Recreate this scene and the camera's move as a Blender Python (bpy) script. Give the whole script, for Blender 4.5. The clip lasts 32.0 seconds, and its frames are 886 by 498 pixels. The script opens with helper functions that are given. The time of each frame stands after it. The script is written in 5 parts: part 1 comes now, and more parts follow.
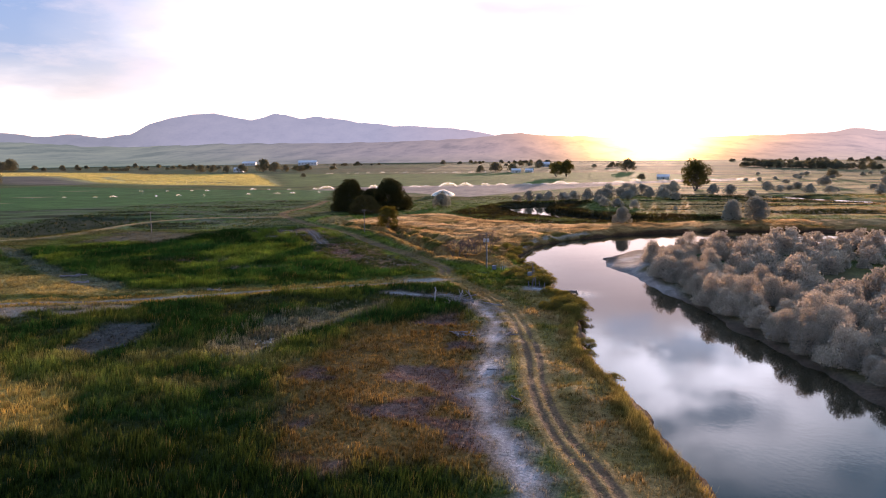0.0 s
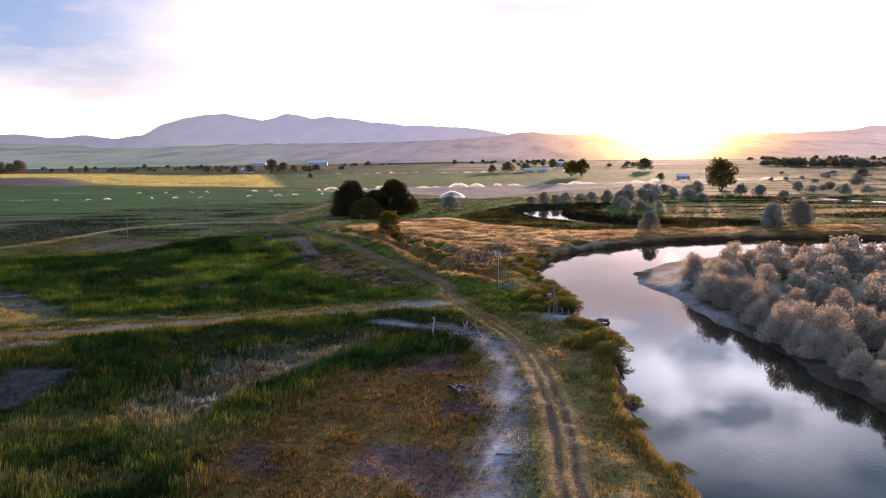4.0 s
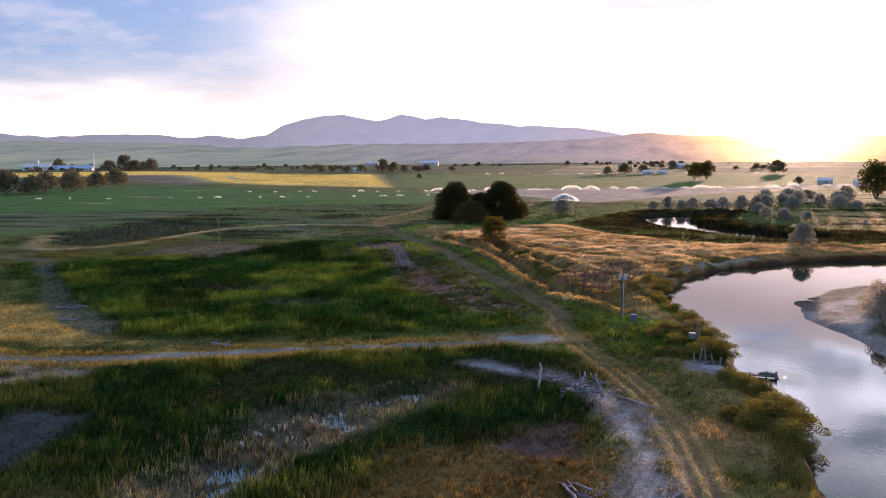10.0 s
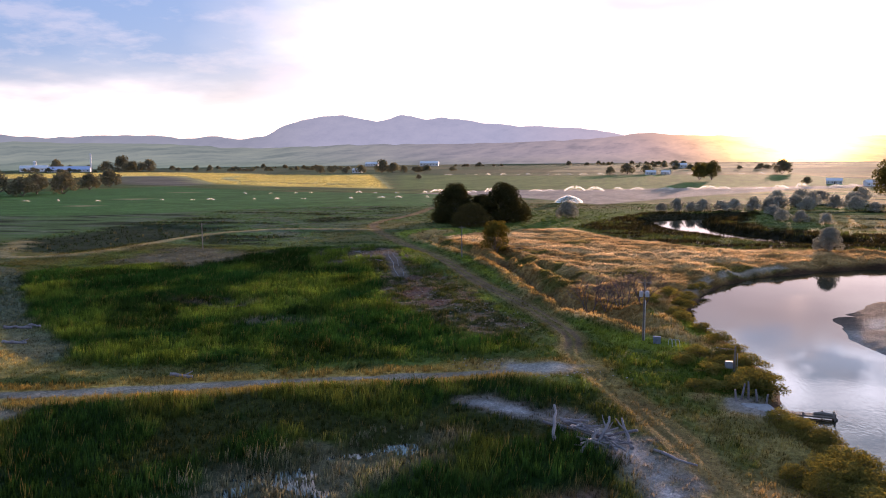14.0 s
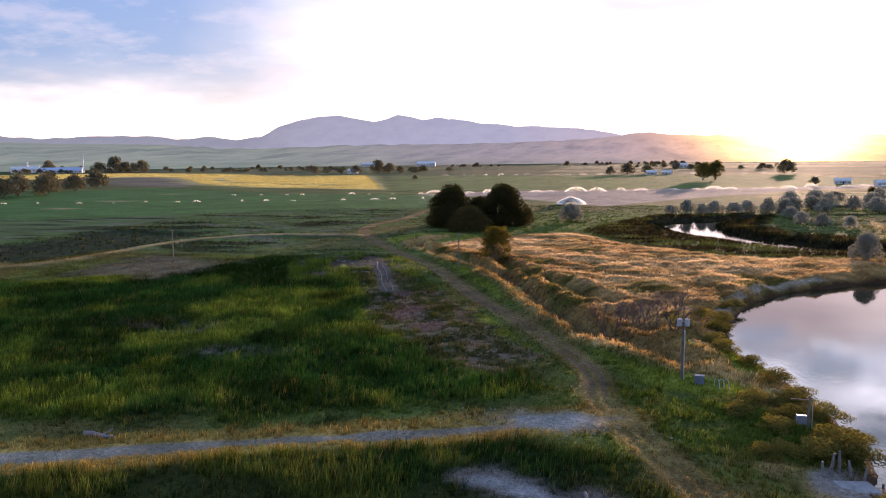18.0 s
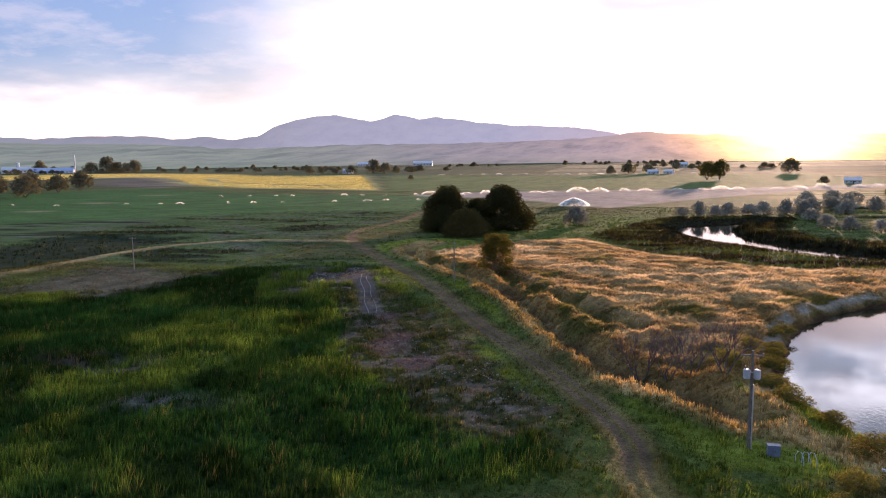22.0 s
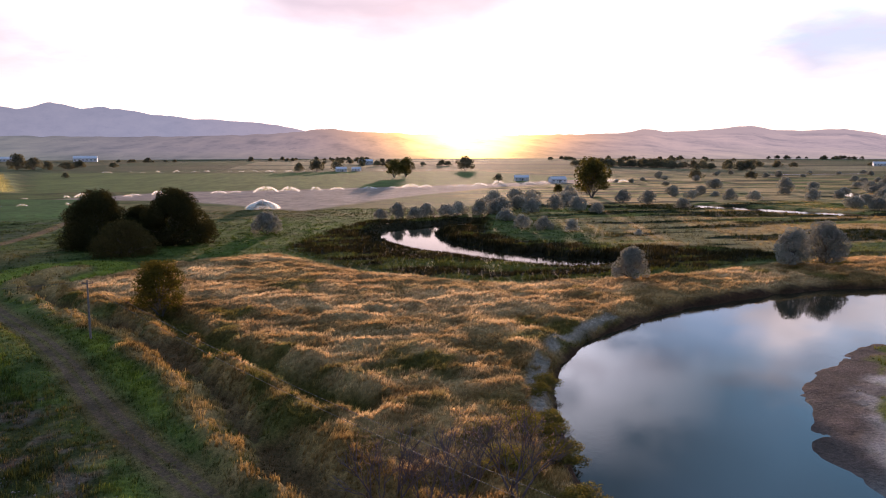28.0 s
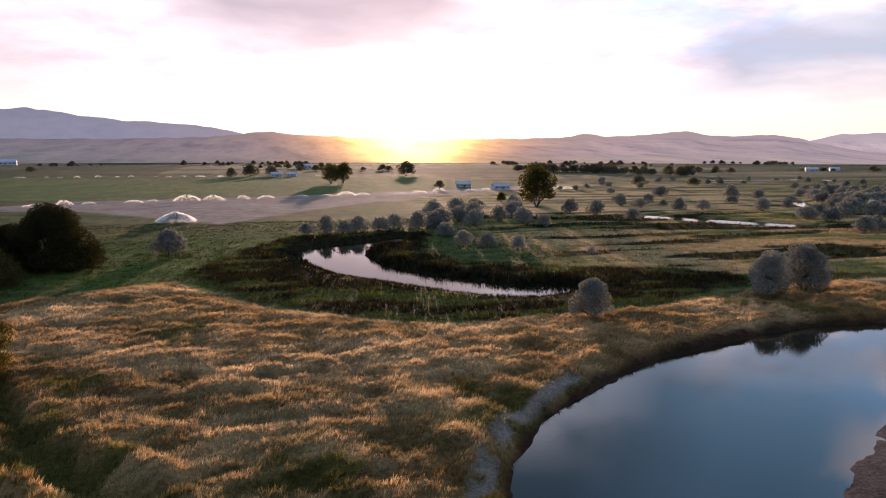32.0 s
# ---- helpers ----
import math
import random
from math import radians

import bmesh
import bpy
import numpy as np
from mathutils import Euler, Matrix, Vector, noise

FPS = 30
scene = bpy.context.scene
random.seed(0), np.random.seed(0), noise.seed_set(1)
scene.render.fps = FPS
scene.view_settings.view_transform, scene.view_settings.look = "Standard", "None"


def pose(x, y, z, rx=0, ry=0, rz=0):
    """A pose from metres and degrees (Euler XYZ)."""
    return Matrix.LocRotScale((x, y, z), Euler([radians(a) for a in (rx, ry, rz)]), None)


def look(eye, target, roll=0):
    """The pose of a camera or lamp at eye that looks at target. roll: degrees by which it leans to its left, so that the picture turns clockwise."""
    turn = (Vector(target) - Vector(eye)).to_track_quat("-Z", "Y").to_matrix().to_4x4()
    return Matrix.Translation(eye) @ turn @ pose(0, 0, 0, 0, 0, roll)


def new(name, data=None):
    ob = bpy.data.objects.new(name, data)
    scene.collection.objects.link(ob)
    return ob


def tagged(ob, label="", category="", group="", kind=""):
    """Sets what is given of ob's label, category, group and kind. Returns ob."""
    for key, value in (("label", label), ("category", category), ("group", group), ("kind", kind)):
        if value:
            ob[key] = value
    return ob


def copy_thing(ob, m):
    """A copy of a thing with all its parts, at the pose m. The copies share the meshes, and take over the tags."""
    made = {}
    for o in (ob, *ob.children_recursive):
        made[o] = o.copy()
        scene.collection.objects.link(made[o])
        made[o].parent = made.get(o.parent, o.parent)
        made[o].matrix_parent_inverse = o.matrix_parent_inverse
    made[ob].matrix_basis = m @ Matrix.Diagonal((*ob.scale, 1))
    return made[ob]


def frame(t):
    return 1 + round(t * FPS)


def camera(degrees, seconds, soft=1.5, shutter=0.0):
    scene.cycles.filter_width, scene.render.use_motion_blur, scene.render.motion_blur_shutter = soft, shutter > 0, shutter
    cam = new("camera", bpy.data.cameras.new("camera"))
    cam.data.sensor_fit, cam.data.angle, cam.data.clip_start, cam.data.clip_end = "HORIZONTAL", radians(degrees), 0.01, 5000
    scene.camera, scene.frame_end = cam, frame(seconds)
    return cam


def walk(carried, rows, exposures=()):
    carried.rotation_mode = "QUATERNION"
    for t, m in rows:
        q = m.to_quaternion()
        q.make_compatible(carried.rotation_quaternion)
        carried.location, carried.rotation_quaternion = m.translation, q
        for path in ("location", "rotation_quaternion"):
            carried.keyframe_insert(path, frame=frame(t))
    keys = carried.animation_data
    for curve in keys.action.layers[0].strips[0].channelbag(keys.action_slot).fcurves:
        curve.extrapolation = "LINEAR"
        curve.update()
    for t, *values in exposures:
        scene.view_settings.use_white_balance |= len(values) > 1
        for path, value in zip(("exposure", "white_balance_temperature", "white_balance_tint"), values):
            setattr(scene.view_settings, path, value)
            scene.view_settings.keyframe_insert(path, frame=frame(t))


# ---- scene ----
cam = camera(63.9, 32.0, soft=1.0)
PATH = [
    (0, (-0.169, 0.207, 27.853), (-0.327, 2.183, 27.588), -0.6),
    (1, (-0.237, 7.037, 27.729), (-0.396, 9.013, 27.462), -0.6),
    (2, (-0.216, 13.933, 27.615), (-0.384, 15.908, 27.349), -0.7),
    (3, (-0.235, 20.822, 27.563), (-0.412, 22.797, 27.297), -0.5),
    (3.5, (-0.289, 24.078, 27.556), (-0.471, 26.052, 27.29), -0.7),
    (5.5, (-0.665, 35.948, 27.273), (-0.917, 37.915, 27.01), -0.5),
    (6, (-0.813, 38.481, 27.241), (-1.089, 40.444, 26.977), -0.5),
    (7, (-1.225, 42.643, 27.164), (-1.553, 44.599, 26.902), -0.5),
    (8, (-1.712, 46.22, 27.097), (-2.109, 48.162, 26.835), -0.5),
    (9, (-2.264, 49.411, 27.052), (-2.729, 51.339, 26.792), -0.5),
    (10, (-3.112, 52.3, 27.053), (-3.607, 54.22, 26.793), -0.5),
    (11, (-3.746, 55.283, 27.057), (-4.248, 57.202, 26.798), -0.5),
    (12, (-4.411, 58.616, 27.079), (-4.913, 60.534, 26.82), -0.6),
    (13, (-5.191, 62.329, 27.096), (-5.691, 64.248, 26.837), -0.7),
    (14, (-6.093, 66.396, 27.012), (-6.59, 68.316, 26.753), -0.6),
    (14.5, (-6.606, 68.615, 26.992), (-7.102, 70.536, 26.734), -0.8),
    (16.5, (-8.592, 78.117, 26.727), (-9.085, 80.038, 26.47), -0.7),
    (17, (-9.129, 80.562, 26.682), (-9.621, 82.483, 26.425), -0.8),
    (18, (-10.362, 85.449, 26.602), (-10.852, 87.371, 26.344), -0.7),
    (19, (-11.545, 90.42, 26.642), (-12.033, 92.343, 26.384), -0.9),
    (20, (-12.437, 95.702, 26.513), (-12.926, 97.624, 26.256), -0.9),
    (21, (-13.58, 100.904, 26.401), (-14.067, 102.827, 26.143), -0.8),
    (22, (-14.672, 106.13, 26.291), (-15.155, 108.053, 26.032), -0.8),
    (23, (-15.919, 111.538, 26.197), (-16.388, 113.465, 25.939), -0.9),
    (24, (-16.938, 117.128, 26.171), (-17.368, 119.064, 25.911), -0.9),
    (24.5, (-17.28, 120.013, 26.192), (-17.677, 121.956, 25.931), -0.9),
    (26.5, (-17.98, 131.849, 26.487), (-18.011, 133.83, 26.214), -0.5),
    (27, (-17.964, 135.078, 26.518), (-17.847, 137.055, 26.245), -0.4),
    (27.5, (-17.706, 138.61, 26.552), (-17.453, 140.575, 26.276), -0.2),
    (28, (-17.214, 142.35, 26.599), (-16.846, 144.297, 26.323), -0.1),
    (28.5, (-16.51, 146.066, 26.69), (-16.057, 147.994, 26.413), 0.1),
    (29, (-15.656, 149.558, 26.837), (-15.152, 151.473, 26.56), 0.0),
    (29.5, (-14.741, 152.832, 27.055), (-14.209, 154.74, 26.78), 0.0),
    (30, (-13.7, 155.972, 27.308), (-13.159, 157.877, 27.033), 0.1),
    (30.5, (-12.554, 159.001, 27.555), (-12.016, 160.908, 27.282), -0.0),
    (31, (-11.331, 161.908, 27.768), (-10.799, 163.817, 27.496), 0.1),
    (31.5, (-10.108, 164.736, 27.926), (-9.581, 166.646, 27.656), 0.1),
    (32, (-8.875, 167.504, 28.015), (-8.352, 169.416, 27.749), 0.1),
]
walk(cam, [(t, look(e, g, r)) for t, e, g, r in PATH], [(0, 0.64, 7450, 41), (20, 0.66, 7450, 41), (24, 0.6, 7450, 41), (28, 0.26, 7450, 41), (32, -0.04, 7450, 41)])

# ---- light ----
SUN_AZ, SUN_EL = radians(12.4), radians(3.9)
SUN_DIR = Vector((math.sin(SUN_AZ) * math.cos(SUN_EL), math.cos(SUN_AZ) * math.cos(SUN_EL), math.sin(SUN_EL)))
GLOW_DIR = Vector((math.sin(SUN_AZ), math.cos(SUN_AZ), 0.016)).normalized()

sun = new("sun", bpy.data.lights.new("sun", "SUN"))
sun.data.energy, sun.data.angle, sun.data.color = 5.0, radians(0.6), (1.0, 0.82, 0.60)
sun.rotation_mode = "QUATERNION"
sun.rotation_quaternion = SUN_DIR.to_track_quat("Z", "Y")


class Nodes:
    """Short hand for building a node tree."""

    def __init__(self, tree):
        self.tree = tree
        tree.nodes.clear()

    def add(self, kind, **values):
        node = self.tree.nodes.new(kind)
        for key, value in values.items():
            if key in node.inputs:
                self.put(node.inputs[key], value)
            else:
                setattr(node, key, value)
        return node

    def put(self, socket, value):
        if hasattr(value, "is_linked"):
            self.tree.links.new(value, socket)
        else:
            socket.default_value = value

    def math(self, op, a, b=0.0, c=0.0, clamp=False):
        node = self.tree.nodes.new("ShaderNodeMath")
        node.operation, node.use_clamp = op, clamp
        for socket, value in zip(node.inputs, (a, b, c)):
            self.put(socket, value)
        return node.outputs[0]

    def mix(self, f, a, b, kind="MIX"):
        node = self.tree.nodes.new("ShaderNodeMix")
        node.data_type, node.blend_type = "RGBA", kind
        self.put(node.inputs[0], f), self.put(node.inputs[6], a), self.put(node.inputs[7], b)
        return node.outputs[2]

    def ramp(self, f, stops):
        node = self.tree.nodes.new("ShaderNodeValToRGB")
        els = node.color_ramp.elements
        while len(els) < len(stops):
            els.new(0.5)
        for el, (p, c) in zip(els, stops):
            el.position, el.color = p, (*c, 1.0) if len(c) == 3 else c
        self.put(node.inputs[0], f)
        return node.outputs[0]

    def noise(self, vector, scale, detail=3.0, rough=0.55):
        node = self.tree.nodes.new("ShaderNodeTexNoise")
        node.inputs["Scale"].default_value, node.inputs["Detail"].default_value = scale, detail
        node.inputs["Roughness"].default_value = rough
        self.put(node.inputs["Vector"], vector)
        return node.outputs["Fac"]


def grey(v):
    return (v, v, v, 1.0)


def build_world():
    world = bpy.data.worlds.new("evening_sky")
    scene.world = world
    world.use_nodes = True
    n = Nodes(world.node_tree)
    way = n.add("ShaderNodeTexCoord").outputs["Generated"]
    split = n.add("ShaderNodeSeparateXYZ", Vector=way)
    height = n.math("MAXIMUM", split.outputs["Z"], 0.0)
    sky = n.add("ShaderNodeTexSky", sky_type="NISHITA", sun_disc=False, sun_elevation=SUN_EL, sun_rotation=SUN_AZ)
    base = n.mix(1.0, n.mix(1.0, sky.outputs[0], (0.07, 0.085, 0.10, 1.0), "MULTIPLY"), (0.32, 0.31, 0.32, 1.0), "DARKEN")
    dot = n.add("ShaderNodeVectorMath", operation="DOT_PRODUCT")
    n.put(dot.inputs[0], way)
    dot.inputs[1].default_value = GLOW_DIR
    d = n.math("MAXIMUM", dot.outputs["Value"], 0.0)
    # clouds lie on a flat deck above the valley
    deck = n.math("DIVIDE", 1.0, n.math("ADD", height, 0.16))
    u, v = n.math("MULTIPLY", split.outputs["X"], deck), n.math("MULTIPLY", split.outputs["Y"], deck)
    plane = n.add("ShaderNodeCombineXYZ", X=u, Y=v, Z=0.0).outputs[0]
    big = n.noise(plane, 1.3, 7.0, 0.58)
    thick = n.ramp(height, [(0.0, (0.80, 0.80, 0.80)), (0.09, (0.64, 0.64, 0.64)), (0.20, (0.53, 0.53, 0.53)), (0.32, (0.475, 0.475, 0.475)), (0.45, (0.545, 0.545, 0.545)), (0.6, (0.46, 0.46, 0.46)), (1.0, (0.25, 0.25, 0.25))])
    # a bank of cloud over the river, open blue beside it
    bearing = n.math("DIVIDE", split.outputs["X"], n.math("MAXIMUM", split.outputs["Y"], 0.05))
    level = n.ramp(height, [(0.15, (0, 0, 0)), (0.19, (1, 1, 1)), (0.31, (1, 1, 1)), (0.37, (0, 0, 0))])
    gap = n.ramp(bearing, [(0.30, (0, 0, 0)), (0.38, (1, 1, 1)), (0.62, (1, 1, 1)), (0.74, (0, 0, 0))])
    heap = n.ramp(bearing, [(0.16, (0, 0, 0)), (0.24, (1, 1, 1)), (0.28, (1, 1, 1)), (0.34, (0, 0, 0))])
    drift = n.math("MULTIPLY", level, n.math("SUBTRACT", n.math("MULTIPLY", heap, 0.07), n.math("MULTIPLY", gap, 0.15)))
    cover = n.ramp(n.math("ADD", n.math("MULTIPLY_ADD", n.math("MULTIPLY", n.math("POWER", d, 10.0), n.ramp(height, [(0.15, (1, 1, 1)), (0.27, (0, 0, 0))])), 0.22, big), n.math("ADD", drift, n.math("SUBTRACT", thick, 0.55))), [(0.455, (0, 0, 0)), (0.50, (0.75, 0.75, 0.75)), (0.56, (1, 1, 1))])
    white = n.ramp(height, [(0.0, (1.2, 1.12, 1.04)), (0.08, (1.08, 1.14, 1.16)), (0.20, (1.1, 1.24, 1.3)), (0.30, (2.0, 2.15, 2.2)), (0.5, (2.0, 2.15, 2.2)), (0.75, (1.2, 1.25, 1.3))])
    clear = n.ramp(height, [(0.0, (1.15, 1.05, 0.98)), (0.08, (0.95, 1.02, 1.14)), (0.16, (0.72, 1.16, 1.6)), (0.28, (0.36, 1.16, 2.0)), (0.45, (0.24, 0.86, 1.5)), (1.0, (0.17, 0.29, 0.46))])
    layer = n.mix(cover, clear, white)
    shade = n.noise(plane, 0.9, 6.0, 0.5)
    ragged = n.math("MULTIPLY", n.math("SUBTRACT", shade, 0.5), 0.16)

    def belly(layer, azimuth, width, low, high, colour, amount, soft=0.55, broken=False):
        """The grey-blue underside of a cloud round one bearing, between two heights."""
        a = radians(azimuth)
        side = n.math("ADD", n.math("MULTIPLY", split.outputs["X"], math.cos(a)), n.math("MULTIPLY", split.outputs["Y"], -math.sin(a)))
        side = n.math("ADD", n.math("ABSOLUTE", side), n.math("MULTIPLY", ragged, 2.2))
        ahead = n.math("ADD", n.math("MULTIPLY", split.outputs["X"], math.sin(a)), n.math("MULTIPLY", split.outputs["Y"], math.cos(a)))
        w = math.sin(radians(width))
        f = n.math("MULTIPLY", n.ramp(side, [(w * soft, (1, 1, 1)), (w * 1.12, (0, 0, 0))]), n.math("GREATER_THAN", ahead, 0.0))
        h = n.math("ADD", height, ragged)
        f = n.math("MULTIPLY", f, n.ramp(h, [(low, (0, 0, 0)), (low + 0.07, (1, 1, 1)), (high, (1, 1, 1)), (high + 0.09, (0, 0, 0))]))
        if broken:
            f = n.math("MULTIPLY", f, n.ramp(n.noise(plane, 2.7, 5.0, 0.55), [(0.40, (0.08, 0.08, 0.08)), (0.60, (1, 1, 1))]))
        return n.mix(n.math("MULTIPLY", f, amount), layer, (*colour, 1.0))

    layer = belly(layer, 43.0, 10.0, 0.04, 0.13, (0.20, 0.48, 0.72), 0.9)
    layer = belly(layer, 6.0, 12.0, 0.12, 0.19, (0.16, 0.21, 0.31), 0.8)
    # sunlit bank of cloud high over the river, and a smaller one downstream
    layer = belly(layer, 37.0, 10.0, 0.20, 0.40, (0.20, 0.86, 1.45), 0.9, 0.4)
    layer = belly(layer, 16.0, 16.0, 0.20, 0.47, (0.04, 0.34, 0.62), 0.95, 0.6)
    side = n.math("ADD", n.math("ABSOLUTE", n.math("SUBTRACT", bearing, 0.30)), n.math("MULTIPLY", ragged, 0.8))
    bank = n.math("MULTIPLY", n.ramp(side, [(0.06, (1, 1, 1)), (0.18, (0.45, 0.45, 0.45)), (0.34, (0, 0, 0))]), n.math("GREATER_THAN", split.outputs["Y"], 0.0))
    bank = n.math("MULTIPLY", bank, n.ramp(n.math("MULTIPLY_ADD", ragged, 0.35, height), [(0.225, (0, 0, 0)), (0.25, (1, 1, 1)), (0.33, (0.8, 0.8, 0.8)), (0.43, (0, 0, 0))]))
    bank = n.math("MULTIPLY", bank, n.ramp(n.noise(plane, 2.7, 5.0, 0.55), [(0.41, (0.12, 0.12, 0.12)), (0.54, (1, 1, 1))]))
    layer = n.mix(bank, layer, (2.9, 3.8, 4.4, 1.0))
    layer = belly(layer, 42.0, 6.0, 0.16, 0.19, (2.3, 2.4, 2.4), 0.9, 0.4, True)
    wisps = n.ramp(n.noise(plane, 1.9, 5.0, 0.6), [(0.50, (0, 0, 0)), (0.66, (1, 1, 1))])
    wisps = n.math("MULTIPLY", wisps, n.ramp(height, [(0.07, (0, 0, 0)), (0.15, (1, 1, 1)), (0.24, (1, 1, 1)), (0.32, (0, 0, 0))]))
    layer = n.mix(n.math("MULTIPLY", wisps, 0.3), layer, (0.34, 0.47, 0.64, 1.0))
    layer = belly(layer, -62.0, 46.0, 0.03, 0.25, (0.20, 0.29, 0.42), 0.85, 0.76)
    layer = belly(layer, -69.0, 45.0, 0.06, 0.25, (0.035, 0.17, 0.42), 0.92, 0.80)
    streaks = n.ramp(n.noise(plane, 3.2, 6.0, 0.62), [(0.48, (0, 0, 0)), (0.64, (1, 1, 1))])
    layer = n.mix(n.math("MULTIPLY", streaks, n.ramp(height, [(0.06, (0, 0, 0)), (0.12, (0.38, 0.38, 0.38)), (0.30, (0.38, 0.38, 0.38)), (0.36, (0, 0, 0))])), layer, (0.42, 0.46, 0.56, 1.0))
    # the sky away from the sunset is dimmer
    dusk = n.ramp(n.math("MULTIPLY_ADD", split.outputs["Y"], 0.5, 0.5), [(0.15, (0.36, 0.39, 0.44)), (0.55, (0.64, 0.66, 0.70)), (0.80, (1, 1, 1))])
    # glow of the low sun through the haze
    core = n.mix(1.0, (14.0, 9.5, 3.4, 1.0), n.math("POWER", d, 900.0), "MULTIPLY")
    halo = n.mix(1.0, (0.55, 0.36, 0.20, 1.0), n.math("POWER", d, 80.0), "MULTIPLY")
    total = n.mix(1.0, n.mix(1.0, n.mix(1.0, base, layer, "ADD"), dusk, "MULTIPLY"), n.mix(1.0, core, halo, "ADD"), "ADD")
    back = n.add("ShaderNodeBackground", Strength=0.83)
    n.put(back.inputs["Color"], total)
    n.put(n.add("ShaderNodeOutputWorld").inputs["Surface"], back.outputs[0])


build_world()


# ---- numbers for the land ----
WATER_Z, SLOUGH_Z = -1.3, -0.75
rng = np.random.default_rng(7)
LATTICE = np.random.default_rng(3).random((257, 257))


def vnoise(x, y, scale, shift=0.0):
    """Smooth noise from 0 to 1 in numpy."""
    u, v = np.asarray(x) / scale + shift * 17.3 + 1000.0, np.asarray(y) / scale + shift * 9.1 + 1000.0
    i, j = np.floor(u).astype(int), np.floor(v).astype(int)
    fu, fv = u - i, v - j
    fu, fv = fu * fu * (3 - 2 * fu), fv * fv * (3 - 2 * fv)
    i0, j0, i1, j1 = i % 256, j % 256, (i + 1) % 256, (j + 1) % 256
    return (LATTICE[i0, j0] * (1 - fu) + LATTICE[i1, j0] * fu) * (1 - fv) + (LATTICE[i0, j1] * (1 - fu) + LATTICE[i1, j1] * fu) * fv


def fbm(x, y, scale, shift=0.0, octaves=3):
    total, amp, norm = 0.0, 1.0, 0.0
    for k in range(octaves):
        total = total + amp * vnoise(x, y, scale / 2 ** k, shift + k * 1.7)
        norm += amp
        amp *= 0.5
    return total / norm


def smooth(e0, e1, v):
    t = np.clip((v - e0) / (e1 - e0), 0.0, 1.0)
    return t * t * (3 - 2 * t)


def spline(points, per=5):
    """Catmull-Rom through the points."""
    p = [Vector(q) for q in points]
    p = [p[0] * 2 - p[1]] + p + [p[-1] * 2 - p[-2]]
    out = []
    for a, b, c, d in zip(p, p[1:], p[2:], p[3:]):
        for k in range(per):
            t = k / per
            out.append(0.5 * (2 * b + (c - a) * t + (2 * a - 5 * b + 4 * c - d) * t * t + (3 * b - a - 3 * c + d) * t ** 3))
    return [tuple(q) for q in out + [p[-2]]]


def line_dist(x, y, pts):
    best = np.full(np.shape(x), 1e9)
    for (ax, ay), (bx, by) in zip(pts, pts[1:]):
        dx, dy = bx - ax, by - ay
        t = np.clip(((x - ax) * dx + (y - ay) * dy) / (dx * dx + dy * dy + 1e-9), 0, 1)
        best = np.minimum(best, (x - ax - t * dx) ** 2 + (y - ay - t * dy) ** 2)
    return np.sqrt(best)


def poly_dist(x, y, pts):
    """Signed distance to a polygon, negative inside."""
    closed = list(pts) + [pts[0]]
    inside = np.zeros(np.shape(x), bool)
    for (ax, ay), (bx, by) in zip(closed, closed[1:]):
        if ay != by:
            inside ^= ((ay > y) != (by > y)) & (x < (bx - ax) * (y - ay) / (by - ay) + ax)
    d = line_dist(x, y, closed)
    return np.where(inside, -d, d)


BANK_L = spline([(60, -400), (30, -40), (22, 30), (18, 59), (15.5, 81), (13, 100), (13.2, 116), (15.2, 127), (15, 132), (13.8, 138), (11.2, 144.2), (10.0, 147), (11.6, 150.5), (12.2, 155), (11.2, 162.5), (10.2, 172),
                 (7, 183), (4.5, 189), (5, 199), (8, 210), (11.5, 221), (17, 231), (25, 240), (35, 247.5), (48, 255), (62, 260.5), (78, 264.5), (95, 265), (130, 262), (220, 270), (520, 330)])
BANK_R = spline([(120, -400), (75, -40), (58, 40), (46, 78), (41.5, 97), (39, 115), (36.5, 133), (33.5, 155), (30.5, 175), (27.5, 188), (26.8, 195),
                 (30, 201), (36, 210), (46, 219), (56, 225), (66, 229), (90, 233), (130, 228), (220, 232), (520, 290)])
RIVER = BANK_L + BANK_R[::-1]
POND = spline([(42, 412), (32, 403), (22, 398), (11, 390), (6, 377), (6.5, 362), (12, 341), (20, 328), (28, 316.5), (37, 306), (46, 301), (56, 304), (60, 309),
               (55, 311.5), (48, 313), (43, 318.5), (36, 329), (30, 338), (24.5, 351), (22.5, 366), (26, 383), (35, 393), (44, 406)], 3)
SLOUGH = [(158, 464), (169, 440), (184, 418), (200, 397), (215, 390), (213, 407), (200, 428), (186, 450), (172, 470)]
SLOUGH_FAR = [(315, 545), (288, 497), (262, 455), (270, 452), (296, 494), (326, 542)]
POOL_FAR = [(480, 840), (560, 830), (640, 815), (650, 830), (570, 850), (485, 858)]

TRACK_R = spline([(12, 30), (9, 56), (6, 68), (4.5, 82), (4.5, 98), (3, 116), (0.5, 130), (-4, 142), (-9, 153), (-12.5, 162), (-13.5, 171), (-18, 182), (-26, 197), (-37, 215), (-51, 242), (-67, 267), (-82, 291), (-97, 317), (-106, 345), (-103, 385), (-106, 430)])
SALT = spline([(4, 30), (2, 55), (0.5, 66), (-2, 77), (-1.5, 92), (-0.5, 112), (-2.5, 124), (-6, 132), (-12, 137), (-21, 140)])
CROSS = spline([(-220, 113), (-130, 122), (-102, 127), (-78, 129.5), (-65, 134), (-53, 139), (-40, 144), (-27, 149), (-16, 154.5), (-10, 157)])
